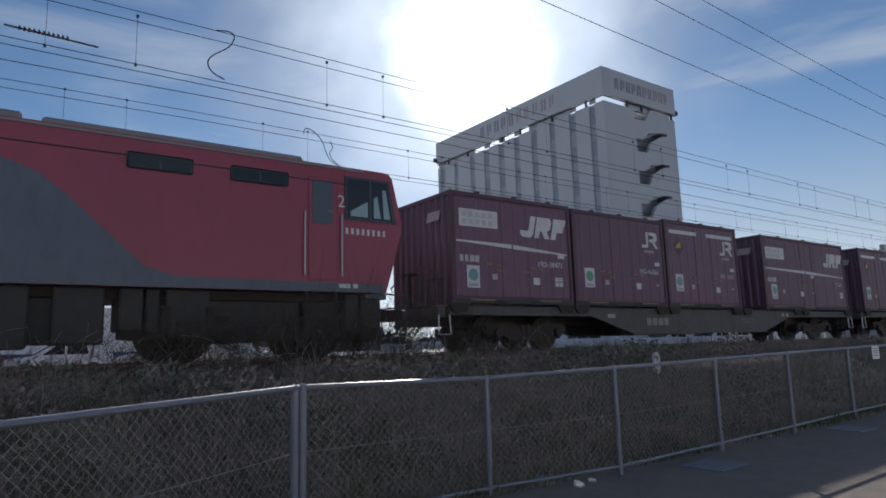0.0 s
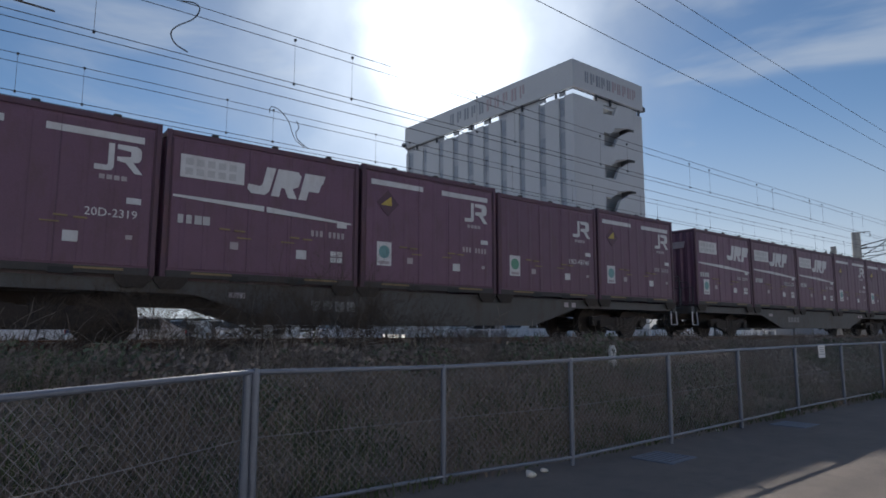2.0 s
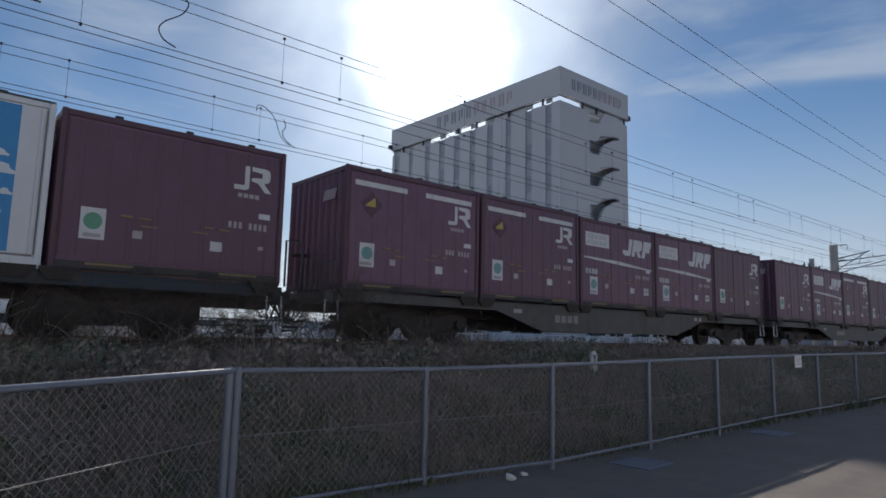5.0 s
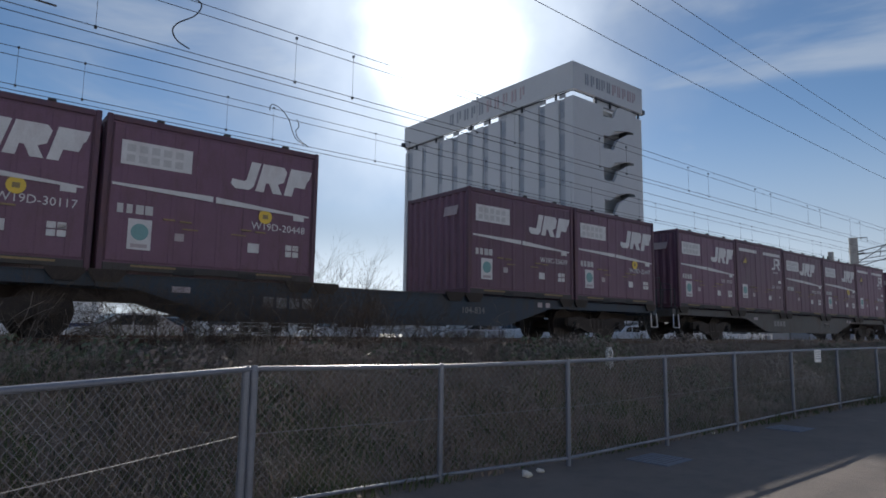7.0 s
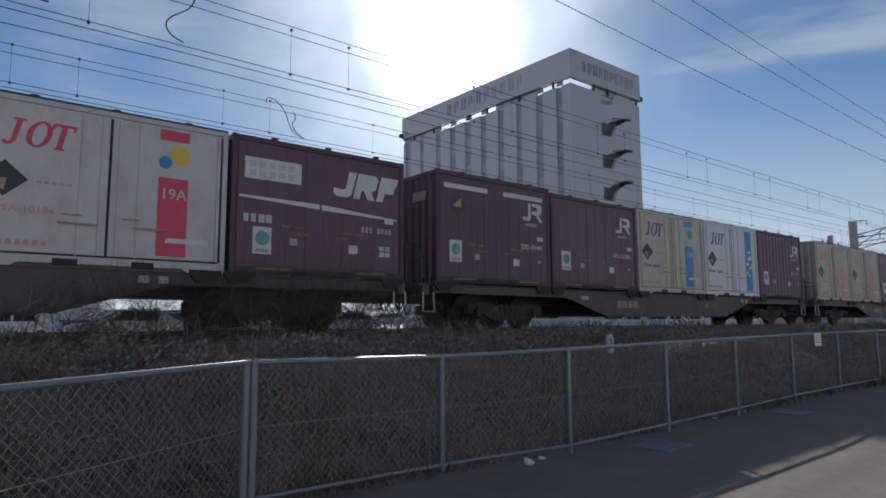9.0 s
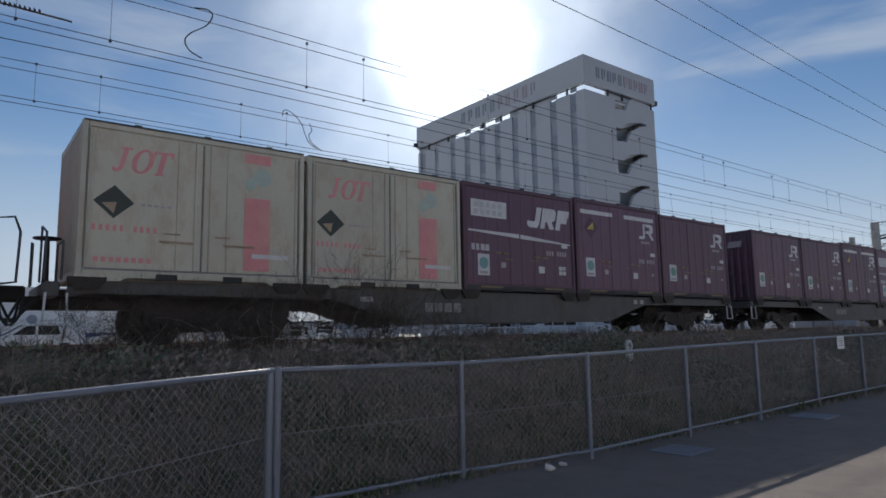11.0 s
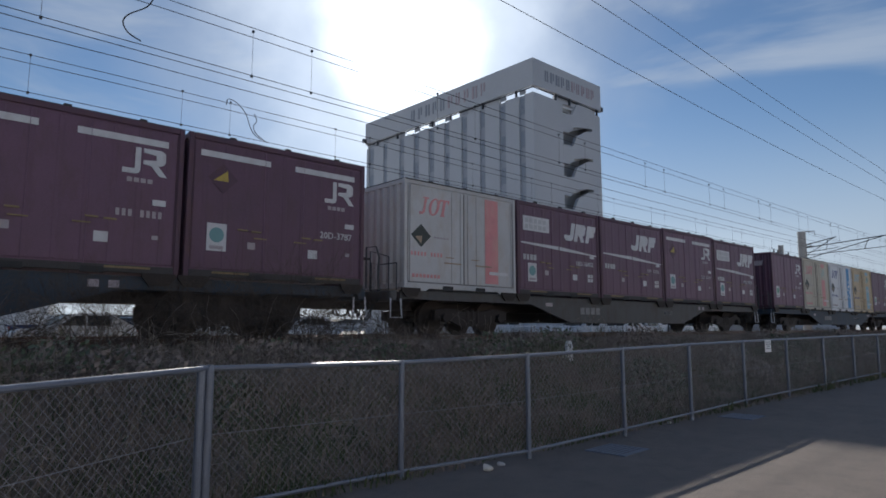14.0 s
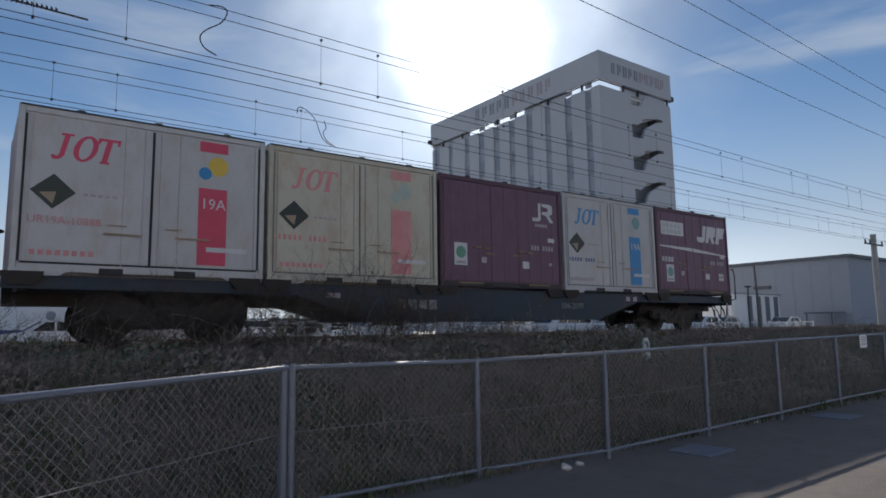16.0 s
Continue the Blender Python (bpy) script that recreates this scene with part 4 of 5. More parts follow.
def build_train():
    kinds = build_kinds()
    grey = make_wagon("wagon_grey", "grey bogie flat wagon carrying rail containers")
    blue = make_wagon("wagon_blue", "faded blue bogie flat wagon carrying rail containers")
    for n in range(1, 21):
        left = FIRST + (n - 1) * PITCH + SHIFT.get(n, 0.0)
        src = blue if n in BLUE_WAGONS else grey
        base = pose(left - 0.83, CENTRE_Y, RAIL_TOP)
        w = copy_thing(src, base)
        MOVERS.append((w, base))
        if n in WAGON_NUMBERS:
            lettering(WAGON_NUMBERS[n], 0.22, 12.2, -1.2, DECK - RAIL_TOP - 0.42, "sill_mark", w)
        x = left
        for k, kind in enumerate(CONSIST[n]):
            if kind == "long":
                x = left + 13.0
            if kind:
                src_c = kinds[kind]
                m = pose(x, CENTRE_Y, DECK)
                c = copy_thing(src_c, m)
                MOVERS.append((c, m))
                if (n, k) in SERIALS:
                    width = 0.108 * len(SERIALS[(n, k)])
                    lettering(SERIALS[(n, k)], 0.19, (6.0 if kind == "long" else CL) - 0.22 - width, -HALF + 0.014, 0.96, "mark", c, "serial_number")
                elif not kind[0] in "RB":
                    serial_bars(c, 2.72, 0.98, "mark_dim")
                if kind == "Rw":
                    lettering(WHITE_SERIALS.get(n, "UR19A-12285"), 0.17, 0.18, -HALF + 0.012, 0.78, "red_faded", c, "serial_number")
            x += SLOT
    for src in (grey, blue, *kinds.values()):
        for ob in (*src.children_recursive, src):
            bpy.data.objects.remove(ob)


build_train()


def build_loco():
    """The rear half of a twin-unit electric locomotive and the end of its front half."""
    t = thing("locomotive", "red electric locomotive with slate-grey lower flank", "locomotive")
    RX = 6.76           # rearmost point of the cab
    y0, y1 = FACE_Y + 0.0, CENTRE_Y * 2 - FACE_Y
    base = Vector((RX, CENTRE_Y, RAIL_TOP))
    h = (y1 - y0) / 2 + 0.06
    b0, b1 = 1.25, 3.73   # body bottom and roof over the rail
    # body along the side: cab nose slants
    nose = [(-0.40, b1 - 0.03), (-0.33, b1 - 0.12), (-0.12, b1 - 1.0), (-0.12, b1 - 1.2), (-0.46, b0 + 0.15), (-0.52, b0)]
    prof = [(-12.2, b0), (-12.2, b1 - 0.15), (-12.1, b1)] + [(-0.55, b1)] + nose
    part("body", prism(prof, -h + 0.02, h - 0.02), "loco_red", t)
    # slate flank panel and skirt stripe, proud of the body
    ys = -h + 0.02
    grey = [(-12.2, b0 + 0.004), (-0.62, b0 + 0.004), (-0.52, b0 + 0.17), (-4.5, b0 + 0.19), (-5.0, b0 + 0.34), (-6.05, b0 + 1.32), (-6.5, b0 + 1.68), (-7.0, b0 + 1.86), (-12.2, b0 + 1.9)]
    part("flank", plate([grey], ys, 0.006), "loco_grey", t, "slate-grey flank with a slanted edge")
    part("roof_line", boxes((-12.2, -1.2, ys - 0.02, ys, b1 - 0.36, b1 - 0.345)), "seam", t)
    part("roof_hood", boxes((-6.5, -2.25, -1.2, 1.2, b1 - 0.02, b1 + 0.11), (-12.0, -6.75, -1.2, 1.2, b1 - 0.02, b1 + 0.13), bevel=0.04), "loco_roof", t)
    part("gutter", boxes((-12.2, -1.0, ys - 0.025, ys + 0.02, b1 - 0.07, b1 - 0.03)), "loco_roof", t)
    for xa, xb in ((-5.32, -4.28), (-3.65, -2.58)):
        win = part("side_window", boxes((xa, xb, ys - 0.02, ys, b0 + 1.92, b0 + 2.2), bevel=0.03), "frame", t)
        part("pane", boxes((xa + 0.04, (xa + xb) / 2 - 0.02, ys - 0.026, ys - 0.021, b0 + 1.96, b0 + 2.16), ((xa + xb) / 2 + 0.02, xb - 0.04, ys - 0.026, ys - 0.021, b0 + 1.96, b0 + 2.16)), "car_glass", win)
    # cab side door window and large cab side window
    door = part("cab_door", boxes((-2.18, -1.58, ys - 0.008, ys, b0 + 0.22, b0 + 2.2), bevel=0.01), "loco_red", t)
    part("pane", boxes((-2.1, -1.68, ys - 0.016, ys - 0.009, b0 + 1.3, b0 + 2.14)), "door_glass", door)
    for xr in (-2.26, -1.5):
        part("door_rail", rod(bmesh.new(), (xr, ys - 0.05, b0 + 0.3), (xr, ys - 0.05, b0 + 1.5), 0.018, 6), "steel", t)
    cabwin = part("cab_window", plate([[(-1.42, b0 + 1.42), (-0.26, b0 + 1.42), (-0.42, b0 + 2.3), (-1.42, b0 + 2.3)]], ys, 0.02), "frame", t)
    part("pane", plate([[(-1.36, b0 + 1.47), (-0.88, b0 + 1.47), (-0.88, b0 + 2.25), (-1.36, b0 + 2.25)]], ys - 0.02, 0.004), "car_glass", cabwin)
    part("pane", plate([[(-0.82, b0 + 1.47), (-0.34, b0 + 1.47), (-0.47, b0 + 2.25), (-0.82, b0 + 2.25)]], ys - 0.02, 0.004), "car_glass", cabwin)
    # pale plates on the near pane paint the sky seen through the cab
    for poly in ([(-1.3, b0 + 1.5), (-0.92, b0 + 1.5), (-0.92, b0 + 1.82), (-1.3, b0 + 1.6)], [(-0.78, b0 + 1.5), (-0.62, b0 + 1.5), (-0.7, b0 + 1.96), (-0.78, b0 + 1.9)], [(-0.55, b0 + 1.5), (-0.4, b0 + 1.5), (-0.5, b0 + 2.1), (-0.58, b0 + 2.1)]):
        part("far_window", plate([poly], ys - 0.024, 0.003), "cab_reflect", cabwin, "pale glass of the far cab side")
    screen = prism([(-0.31, b1 - 0.24), (-0.14, b1 - 0.96), (-0.10, b1 - 0.95), (-0.27, b1 - 0.23)], -h + 0.15, h - 0.15)
    part("windscreen", screen, "cab_reflect", t)
    for y in (-0.55, 0.55):
        part("wiper", rods([((-0.07, y, b1 - 0.98), (-0.2, y + 0.2, b1 - 0.5))], 0.012), "seam", t)
    part("buffer_skirt", boxes((-0.95, -0.45, -h + 0.1, h - 0.1, b0 - 0.12, b0), bevel=0.02), "loco_grey", t)
    part("plough", prism([(-0.9, 0.12), (-0.5, 0.12), (-0.42, 0.55), (-0.9, 0.6)], -1.0, 1.0), "loco_grey", t)
    # louvres
    for i in range(26):
        part("louvre", boxes((-7.6, -7.08, ys - 0.03, ys - 0.006, b0 + 1.05 + i * 0.043, b0 + 0.972 + i * 0.043)), "iron", t)
    # roof gear
    part("roof_aerial", rod(bmesh.new(), (-0.98, -0.6, b1), (-0.98, -0.6, b1 + 0.16), 0.05, 10), "frame", t)
    part("roof_rail", tube([(-2.0, -0.75, b1), (-2.0, -0.75, b1 + 0.09), (-1.75, -0.75, b1 + 0.09), (-1.75, -0.75, b1)], 0.015), "frame", t)
    part("roof_rail", tube([(-1.25, -0.75, b1), (-1.25, -0.75, b1 + 0.09), (-1.05, -0.75, b1 + 0.09)], 0.015), "frame", t)
    part("horn", rod(bmesh.new(), (-0.62, -0.5, b1 - 0.08), (-0.5, -0.5, b1 + 0.02), 0.05, 10, 0.03), "frame", t)
    part("pantograph_base", boxes((-11.4, -9.2, -0.7, 0.7, b1 + 0.16, b1 + 0.24)), "frame", t)
    for s in (-1, 1):
        part("pantograph_arm", rods([((-11.2, s * 0.5, b1 + 0.24), (-9.6, s * 0.35, b1 + 0.75)), ((-9.6, s * 0.35, b1 + 0.75), (-10.6, s * 0.4, b1 + 1.62))], 0.025), "frame", t)
    part("pantograph_head", boxes((-10.75, -10.45, -0.9, 0.9, b1 + 1.62, b1 + 1.66)), "frame", t)
    # number and small plates as plain bars; the unit figure is read
    part("number_bars", plate([rect(-1.40 + i * 0.118, b0 + 1.14, 0.055, 0.12) for i in range(8)], ys, 0.008), "mark", t, "row of small white characters")
    part("label_plate", plate([rect(-1.55, b0 + 0.08, 0.24, 0.08), rect(-1.25, b0 + 0.08, 0.1, 0.08)], ys - 0.006, 0.006), "mark", t)
    lettering("2", 0.34, -1.58, ys - 0.016, b0 + 1.66, "mark", t, "unit_figure")
    # underframe: bogies, boxes
    for xb in (-3.0, -10.0):
        for s in (-1, 1):
            prof = [(xb - 1.9, 0.45), (xb - 1.9, 0.75), (xb - 0.6, 0.8), (xb - 0.4, 0.6), (xb + 0.4, 0.6), (xb + 0.6, 0.8), (xb + 1.9, 0.75), (xb + 1.9, 0.45), (xb + 0.5, 0.35), (xb - 0.5, 0.35)]
            part("bogie_frame", prism(prof, s * 1.05 - 0.06, s * 1.05 + 0.06), "iron", t)
        for dx in (-1.25, 1.25):
            for s in (-1, 1):
                bm = rod(bmesh.new(), (xb + dx, s * 0.50, 0.56), (xb + dx, s * 0.63, 0.56), 0.56, 28)
                part("wheel", bm, "iron", t)
                part("axle_box", boxes((xb + dx - 0.2, xb + dx + 0.2, s * 1.1 - 0.09, s * 1.1 + 0.09, 0.38, 0.7), bevel=0.03), "iron", t)
                for e in (-0.36, 0.36):
                    part("spring", rod(bmesh.new(), (xb + dx + e, s * 1.08, 0.5), (xb + dx + e, s * 1.08, 0.95), 0.09, 10), "iron", t)
    for xa, xb, z in ((-6.2, -5.5, 0.35), (-7.4, -6.5, 0.3), (-8.0, -7.5, 0.42), (-1.0, -0.55, 0.3), (-5.3, -4.95, 0.55), (-4.9, -4.7, 0.5), (-1.35, -1.05, 0.45), (-9.3, -8.1, 0.5), (-11.6, -10.9, 0.38), (-4.6, -3.9, 0.42)):
        part("equipment_box", boxes((xa, xb, -1.12, -0.3, z, b0 - 0.01), bevel=0.03), "under", t)
    part("underframe", boxes((-12.0, -0.55, -0.95, 0.95, b0 - 0.16, b0 - 0.004)), "iron", t)
    for xa, xb, z in ((-5.25, -3.95, 0.42), (-3.9, -2.2, 0.5), (-2.1, -1.4, 0.3), (-1.38, -0.62, 0.4), (-8.05, -5.95, 0.36), (-12.0, -8.2, 0.45)):
        part("side_gear", boxes((xa, xb, -0.9, -0.5, z, b0 - 0.165), bevel=0.03), "under", t)
    part("cab_step", tube([(-0.45, -1.15, b0), (0.0, -1.15, b0 - 0.05), (0.0, -1.15, 0.45), (-0.4, -1.15, 0.42)], 0.02), "frame", t)
    part("cab_rail", tube([(-0.3, -1.1, b0 + 0.1), (0.1, -1.1, b0 + 0.5), (0.1, -1.1, b0 - 0.25), (-0.4, -1.1, b0 - 0.3)], 0.016), "frame", t)
    part("step", tube([(-2.2, -1.25, b0), (-2.2, -1.28, 0.4), (-1.6, -1.28, 0.4), (-1.6, -1.25, b0)], 0.025), "iron", t)
    part("coupler", boxes((-0.5, 0.2, -0.14, 0.14, 0.74, 1.02), bevel=0.03), "iron", t)
    part("cab_hose", tube([(-0.4, -0.5, 0.7), (-0.2, -0.5, 0.45), (-0.02, -0.45, 0.4), (0.1, -0.4, 0.55)], 0.025), "seam", t)
    # front unit of the pair
    part("front_body", prism([(-24.6, b0), (-24.6, b0 + 1.0), (-24.2, b1 - 0.9), (-23.6, b1), (-12.5, b1), (-12.5, b0)], -h + 0.02, h - 0.02), "loco_red", t)
    part("gangway", boxes((-12.5, -12.2, -0.6, 0.6, b0 + 0.1, b1 - 0.4)), "seam", t)
    m = Matrix.Translation(base)
    MOVERS.append((t, m))


# brightness of the sky is put into the colour of these cab panes
M["cab_reflect"] = mat("sky_pale_cab_glass", (0.30, 0.40, 0.41), 0.05, vary=0.05, spec=1.0)
build_loco()

# ---- overhead line ----


def sag_line(y, z, x0, x1, span, sag, r, start=56.4, slope=0.0, n=8):
    pts, x = [], x0
    steps = int((x1 - x0) / span * n)
    for i in range(steps + 1):
        x = x0 + (x1 - x0) * i / steps
        f = ((x - start) / span) % 1.0
        pts.append((x, y + slope * x, z - sag * 4 * f * (1 - f)))
    return pts


def build_overhead():
    wires = thing("overhead_line", "dark catenary wires hung over the two tracks", "overhead wires")
    span = 50.0
    for k, (yc, zc, zm, y2) in enumerate(((12.31, 6.78, 7.72, 0.0), (16.1, 6.62, 7.46, 0.0))):
        sag = 0.12
        for dz, dy, r in ((0.0, -0.05, 0.008), (-0.09, 0.05, 0.008)):
            part("contact_wire", tube([(-60, yc + dy, zc + dz), (-20, yc + dy, zc + dz - 0.01), (20, yc + dy, zc + dz), (60, yc + dy, zc + dz - 0.01), (170, yc + dy, zc + dz)], r, 5), "copper", wires)
        for dz, dy in ((0.06, 0.0), (-0.10, 0.1)):
            part("messenger_wire", tube(sag_line(yc + dy, zm + dz + (0.1 if k == 0 else 0.0), -60, 170, span, sag, 0.01), 0.008, 5), "copper", wires)
        first = (1.92, 2.37)[k]
        for i in range(-3, 19):
            for j, xx in enumerate((first + i * (5.28, 4.6)[k], first + i * (5.28, 4.6)[k] + (3.85, 3.32)[k])):
                f = ((xx - 56.4) / span) % 1.0
                ztop = zm - 0.02 - sag * 4 * f * (1 - f)
                part("dropper", rods([((xx, yc, zc), (xx, yc, ztop + 0.1))], 0.004, 4), "copper", wires)
                for zz in (ztop + 0.08, zc):
                    part("clamp", boxes((xx - 0.022, xx + 0.022, yc - 0.022, yc + 0.022, zz - 0.025, zz + 0.025)), "frame", wires)
    part("feeder_wire", tube(sag_line(14.2, 7.25, -60, 170, span, 0.25, 0.01), 0.009, 5), "copper", wires)
    # looped jumpers
    part("jumper", tube(smooth([(3.36, 12.31, 7.86), (3.62, 12.31, 7.9), (3.72, 12.3, 7.8), (3.6, 12.28, 7.55), (3.3, 12.26, 7.3), (3.2, 12.26, 7.12), (3.3, 12.28, 6.95), (3.54, 12.3, 6.86)]), 0.013, 6), "cable", wires)
    part("jumper", tube(smooth([(6.85, 16.1, 7.42), (6.9, 16.1, 7.6), (7.15, 16.1, 7.55), (7.4, 16.08, 7.3), (7.5, 16.05, 7.0), (7.65, 16.08, 6.78), (7.9, 16.1, 6.66)]), 0.012, 6), "cable", wires)
    part("jumper", tube(smooth([(7.66, 16.1, 7.36), (7.72, 16.08, 7.15), (7.62, 16.05, 7.0), (7.72, 16.08, 6.8), (8.05, 16.1, 6.62)]), 0.012, 6), "cable", wires)
    bm = bmesh.new()
    for i in range(11):
        x = 0.1 + i * 0.07
        rod(bm, (x, 12.26, 6.98), (x + 0.035, 12.26, 6.98), 0.05, 10, 0.025)
    rod(bm, (-0.1, 12.26, 6.98), (1.3, 12.26, 6.94), 0.018, 8)
    part("insulator_string", bm, "porcelain", wires, "ribbed dark insulator")
    line = thing("power_line", "three dark power cables strung high beside the railway", "power cables")
    for z, sl in ((8.80, 0.017), (10.35, 0.03), (11.15, 0.033)):
        pts = [(x, 9.0, z - sl * (x if x < 45 else 45 - (x - 45) * 0.5) + 0.0006 * (x - 20) ** 2 * (1 if x < 45 else 0.2)) for x in range(-40, 80, 5)]
        part("cable", tube(pts, 0.009, 6), "cable", line)


    for x in (-40.0, 75.0):
        part("line_pole", rod(bmesh.new(), (x, 9.0, 0.3), (x, 9.0, 12.6), 0.19, 14, 0.12), "concrete", line)


build_overhead()


def mast(x, y, top, r, label, brackets, name="catenary_mast"):
    t = thing(name, label, "mast", "masts of the overhead line", at=pose(x, y, 0.95 if y < 19 else 0.6))
    h = top - (0.95 if y < 19 else 0.6)
    part("pole", rod(bmesh.new(), (0, 0, -0.3), (0, 0, h), r * 1.1, 16, r), "concrete", t)
    part("footing", boxes((-r * 2, r * 2, -r * 2, r * 2, -0.3, 0.12), bevel=0.02), "concrete", t)
    if brackets:
        for k, y2 in enumerate(brackets):
            z = h - 1.15 - 0.2 * k
            part("bracket_arm", rods([((0, 0, z), (0, y2, z + 0.5))], 0.035), "frame", t)
            part("bracket_tube", rods([((0, 0, z - 0.95), (0, y2 * 0.9, z + 0.42))], 0.03), "frame", t)
            part("stay_arm", rods([((0, 0, z - 0.6), (0, y2 * 1.02, z - 0.35)), ((0, y2 * 0.7, z - 0.42), (0, y2 * 0.75, z + 0.34))], 0.025), "frame", t)
            part("insulator", rods([((0, -0.25, z + 0.04), (0, -0.7, z + 0.14))], 0.06), "porcelain", t)
        part("top_hook", tube([(0, 0, h), (0.25, -0.9, h), (0.25, -0.9, h - 0.35)], 0.03), "frame", t)
    return t


def build_masts():
    for i, x in enumerate((56.4, 106.4, 156.4)):
        mast(x, 18.4, 9.25, 0.30, "grey concrete catenary mast with cantilever brackets", (-2.5, -6.2))
    t = mast(52.3, 18.6, 7.8, 0.19, "short weathered pole with a crossarm beside the track", (), "utility_pole")
    part("crossarm", boxes((-2.2, 0.9, -0.3, -0.2, 6.0, 6.1)), "frame", t)
    for dx in (-2.1, -1.3, 0.8):
        part("insulator", rod(bmesh.new(), (dx, -0.25, 6.1), (dx, -0.25, 6.38), 0.06, 8, 0.04), "porcelain", t)
    p2 = thing("leaning_post", "dark leaning wooden post in the bushes", "post", at=pose(38.3, 20.0, 0.6, 0, -4, 0))
    part("pole", rod(bmesh.new(), (0, 0, -0.2), (0, 0, 4.6), 0.12, 10, 0.04), "wood", p2)
    p3 = thing("yard_lamp", "thin yard lamp post with a flat head", "lamp post", at=pose(39.9, 21.5, 0.6))
    part("pole", rod(bmesh.new(), (0, 0, 0), (0, 0, 3.2), 0.05, 8), "frame", p3)
    part("lamp_head", boxes((-0.2, 0.2, -0.15, 0.15, 3.2, 3.3), bevel=0.04), "frame", p3)


build_masts()

# ---- buildings ----
GZ = 0.6


def build_hotel():
    X0, X1, Y0, Y1, TOP, ROOF = 42.1, 52.25, 34.45, 59.3, 25.1, 22.05
    t = thing("hotel_tower", "tall pale hotel tower with a roof sign band", "building")
    # walls with bays sunk into the long side and a stair bay sunk into the end
    bays = [(55.4, 56.1), (57.9, 58.9), (47.5, 48.4), (45.2, 46.0), (42.7, 43.5), (40.3, 41.0), (37.7, 38.5), (35.4, 36.1), (49.9, 50.8), (52.4, 53.2)]
    bays.sort()
    edges = [Y0] + [v for b in bays for v in b] + [Y1]
    for a, b in zip(edges[0::2], edges[1::2]):
        part("wall_pier", boxes((X0, X0 + 0.7, a, b, GZ, ROOF)), "hotel", t)
    for a, b in bays:
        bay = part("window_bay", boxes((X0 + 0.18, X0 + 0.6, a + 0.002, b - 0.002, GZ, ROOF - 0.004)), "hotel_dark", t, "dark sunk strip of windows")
        for f in range(7):
            z = GZ + 2.0 + f * 2.95
            part("window", boxes((X0 + 0.13, X0 + 0.176, a + 0.1, b - 0.1, z, z + 1.5), bevel=0.01), "hotel_glass", bay)
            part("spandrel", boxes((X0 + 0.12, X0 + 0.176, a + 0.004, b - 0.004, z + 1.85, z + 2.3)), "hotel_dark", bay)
    sx0, sx1 = 46.3, 50.9
    part("end_wall", boxes((X0 + 0.702, sx0, Y0, Y0 + 0.6, GZ, ROOF)), "hotel", t)
    part("end_wall", boxes((sx1, X1, Y0, Y0 + 0.6, GZ, ROOF)), "hotel", t)
    # stair well: parapet bands leave saw-tooth openings
    part("stair_back", boxes((sx0, sx1, Y0 + 1.6, Y0 + 1.8, GZ, ROOF)), "hotel", t)
    lev = 2.98
    z0 = 22.7 - 8 * lev
    for f in range(8):
        z = z0 + f * lev
        if z + 3 < GZ:
            continue
        # solid parapet with a slanted opening above it
        prof2 = [(sx0 + 0.004, z - 0.35), (sx0 + 0.9, z - 0.35), (sx0 + 1.7, z + 0.35), (sx1 - 0.8, z + 0.75), (sx1 - 0.004, z + 0.75), (sx1 - 0.004, z + 3.5), (sx1 - 0.9, z + 3.36), (sx0 + 2.1, z + 2.55), (sx0 + 1.5, z + 1.5), (sx0 + 0.004, z + 1.4)]
        part("stair_parapet", prism(prof2, Y0, Y0 + 0.3), "hotel", t)
        part("stair_flight", prism([(sx0 + 0.2, z - 0.4), (sx0 + 0.5, z - 0.4), (sx1 - 0.4, z + 0.9), (sx1 - 0.4, z + 1.2)], Y0 + 0.4, Y0 + 1.5), "hotel", t)
    part("far_wall", boxes((X1 - 0.4, X1, Y0 + 0.602, Y1, GZ, ROOF)), "hotel", t)
    part("back_wall", boxes((X0 + 0.702, X1 - 0.402, Y1 - 0.4, Y1, GZ, ROOF)), "hotel", t)
    part("roof", boxes((X0 + 0.702, X1 - 0.402, Y0 + 0.602, Y1 - 0.402, ROOF - 0.5, ROOF - 0.1)), "concrete", t)
    # sign band on a steel frame, with a slit of sky below it
    zb = 22.62
    part("sign_band", boxes((X0 - 0.15, X0 + 0.1, Y0 - 0.15, Y1 + 0.1, zb, TOP)), "hotel", t, "pale sign band round the roof")
    part("sign_band", boxes((X0 + 0.102, X1, Y0 - 0.15, Y0 + 0.1, zb, TOP)), "hotel", t)
    part("sign_band", boxes((X1 - 0.25, X1, Y0 + 0.102, Y1 + 0.1, zb, TOP)), "hotel", t)
    for y in (36.4, 40.6, 45.0, 47.8, 53.6, 57.2):
        part("sign_strut", boxes((X0 - 0.05, X0 + 0.1, y - 0.08, y + 0.08, ROOF, zb)), "frame", t)
    for x in (45.3, 47.4, 51.8):
        part("sign_strut", boxes((x - 0.08, x + 0.08, Y0 - 0.05, Y0 + 0.1, ROOF, zb)), "frame", t)
    # solid lengths behind the slit
    for ya, yb in ((38.6, 43.9), (52.8, Y1)):
        part("roof_parapet", boxes((X0 + 0.15, X0 + 0.4, ya, yb, ROOF, zb + 0.4)), "hotel", t)
    part("roof_parapet", boxes((45.4, X1 - 0.6, Y0 + 0.15, Y0 + 0.4, ROOF, zb + 0.4)), "hotel", t)
    part("sign_rail", boxes((X0 - 0.02, X0 + 0.06, Y0, Y1, zb - 0.16, zb - 0.08)), "frame", t)
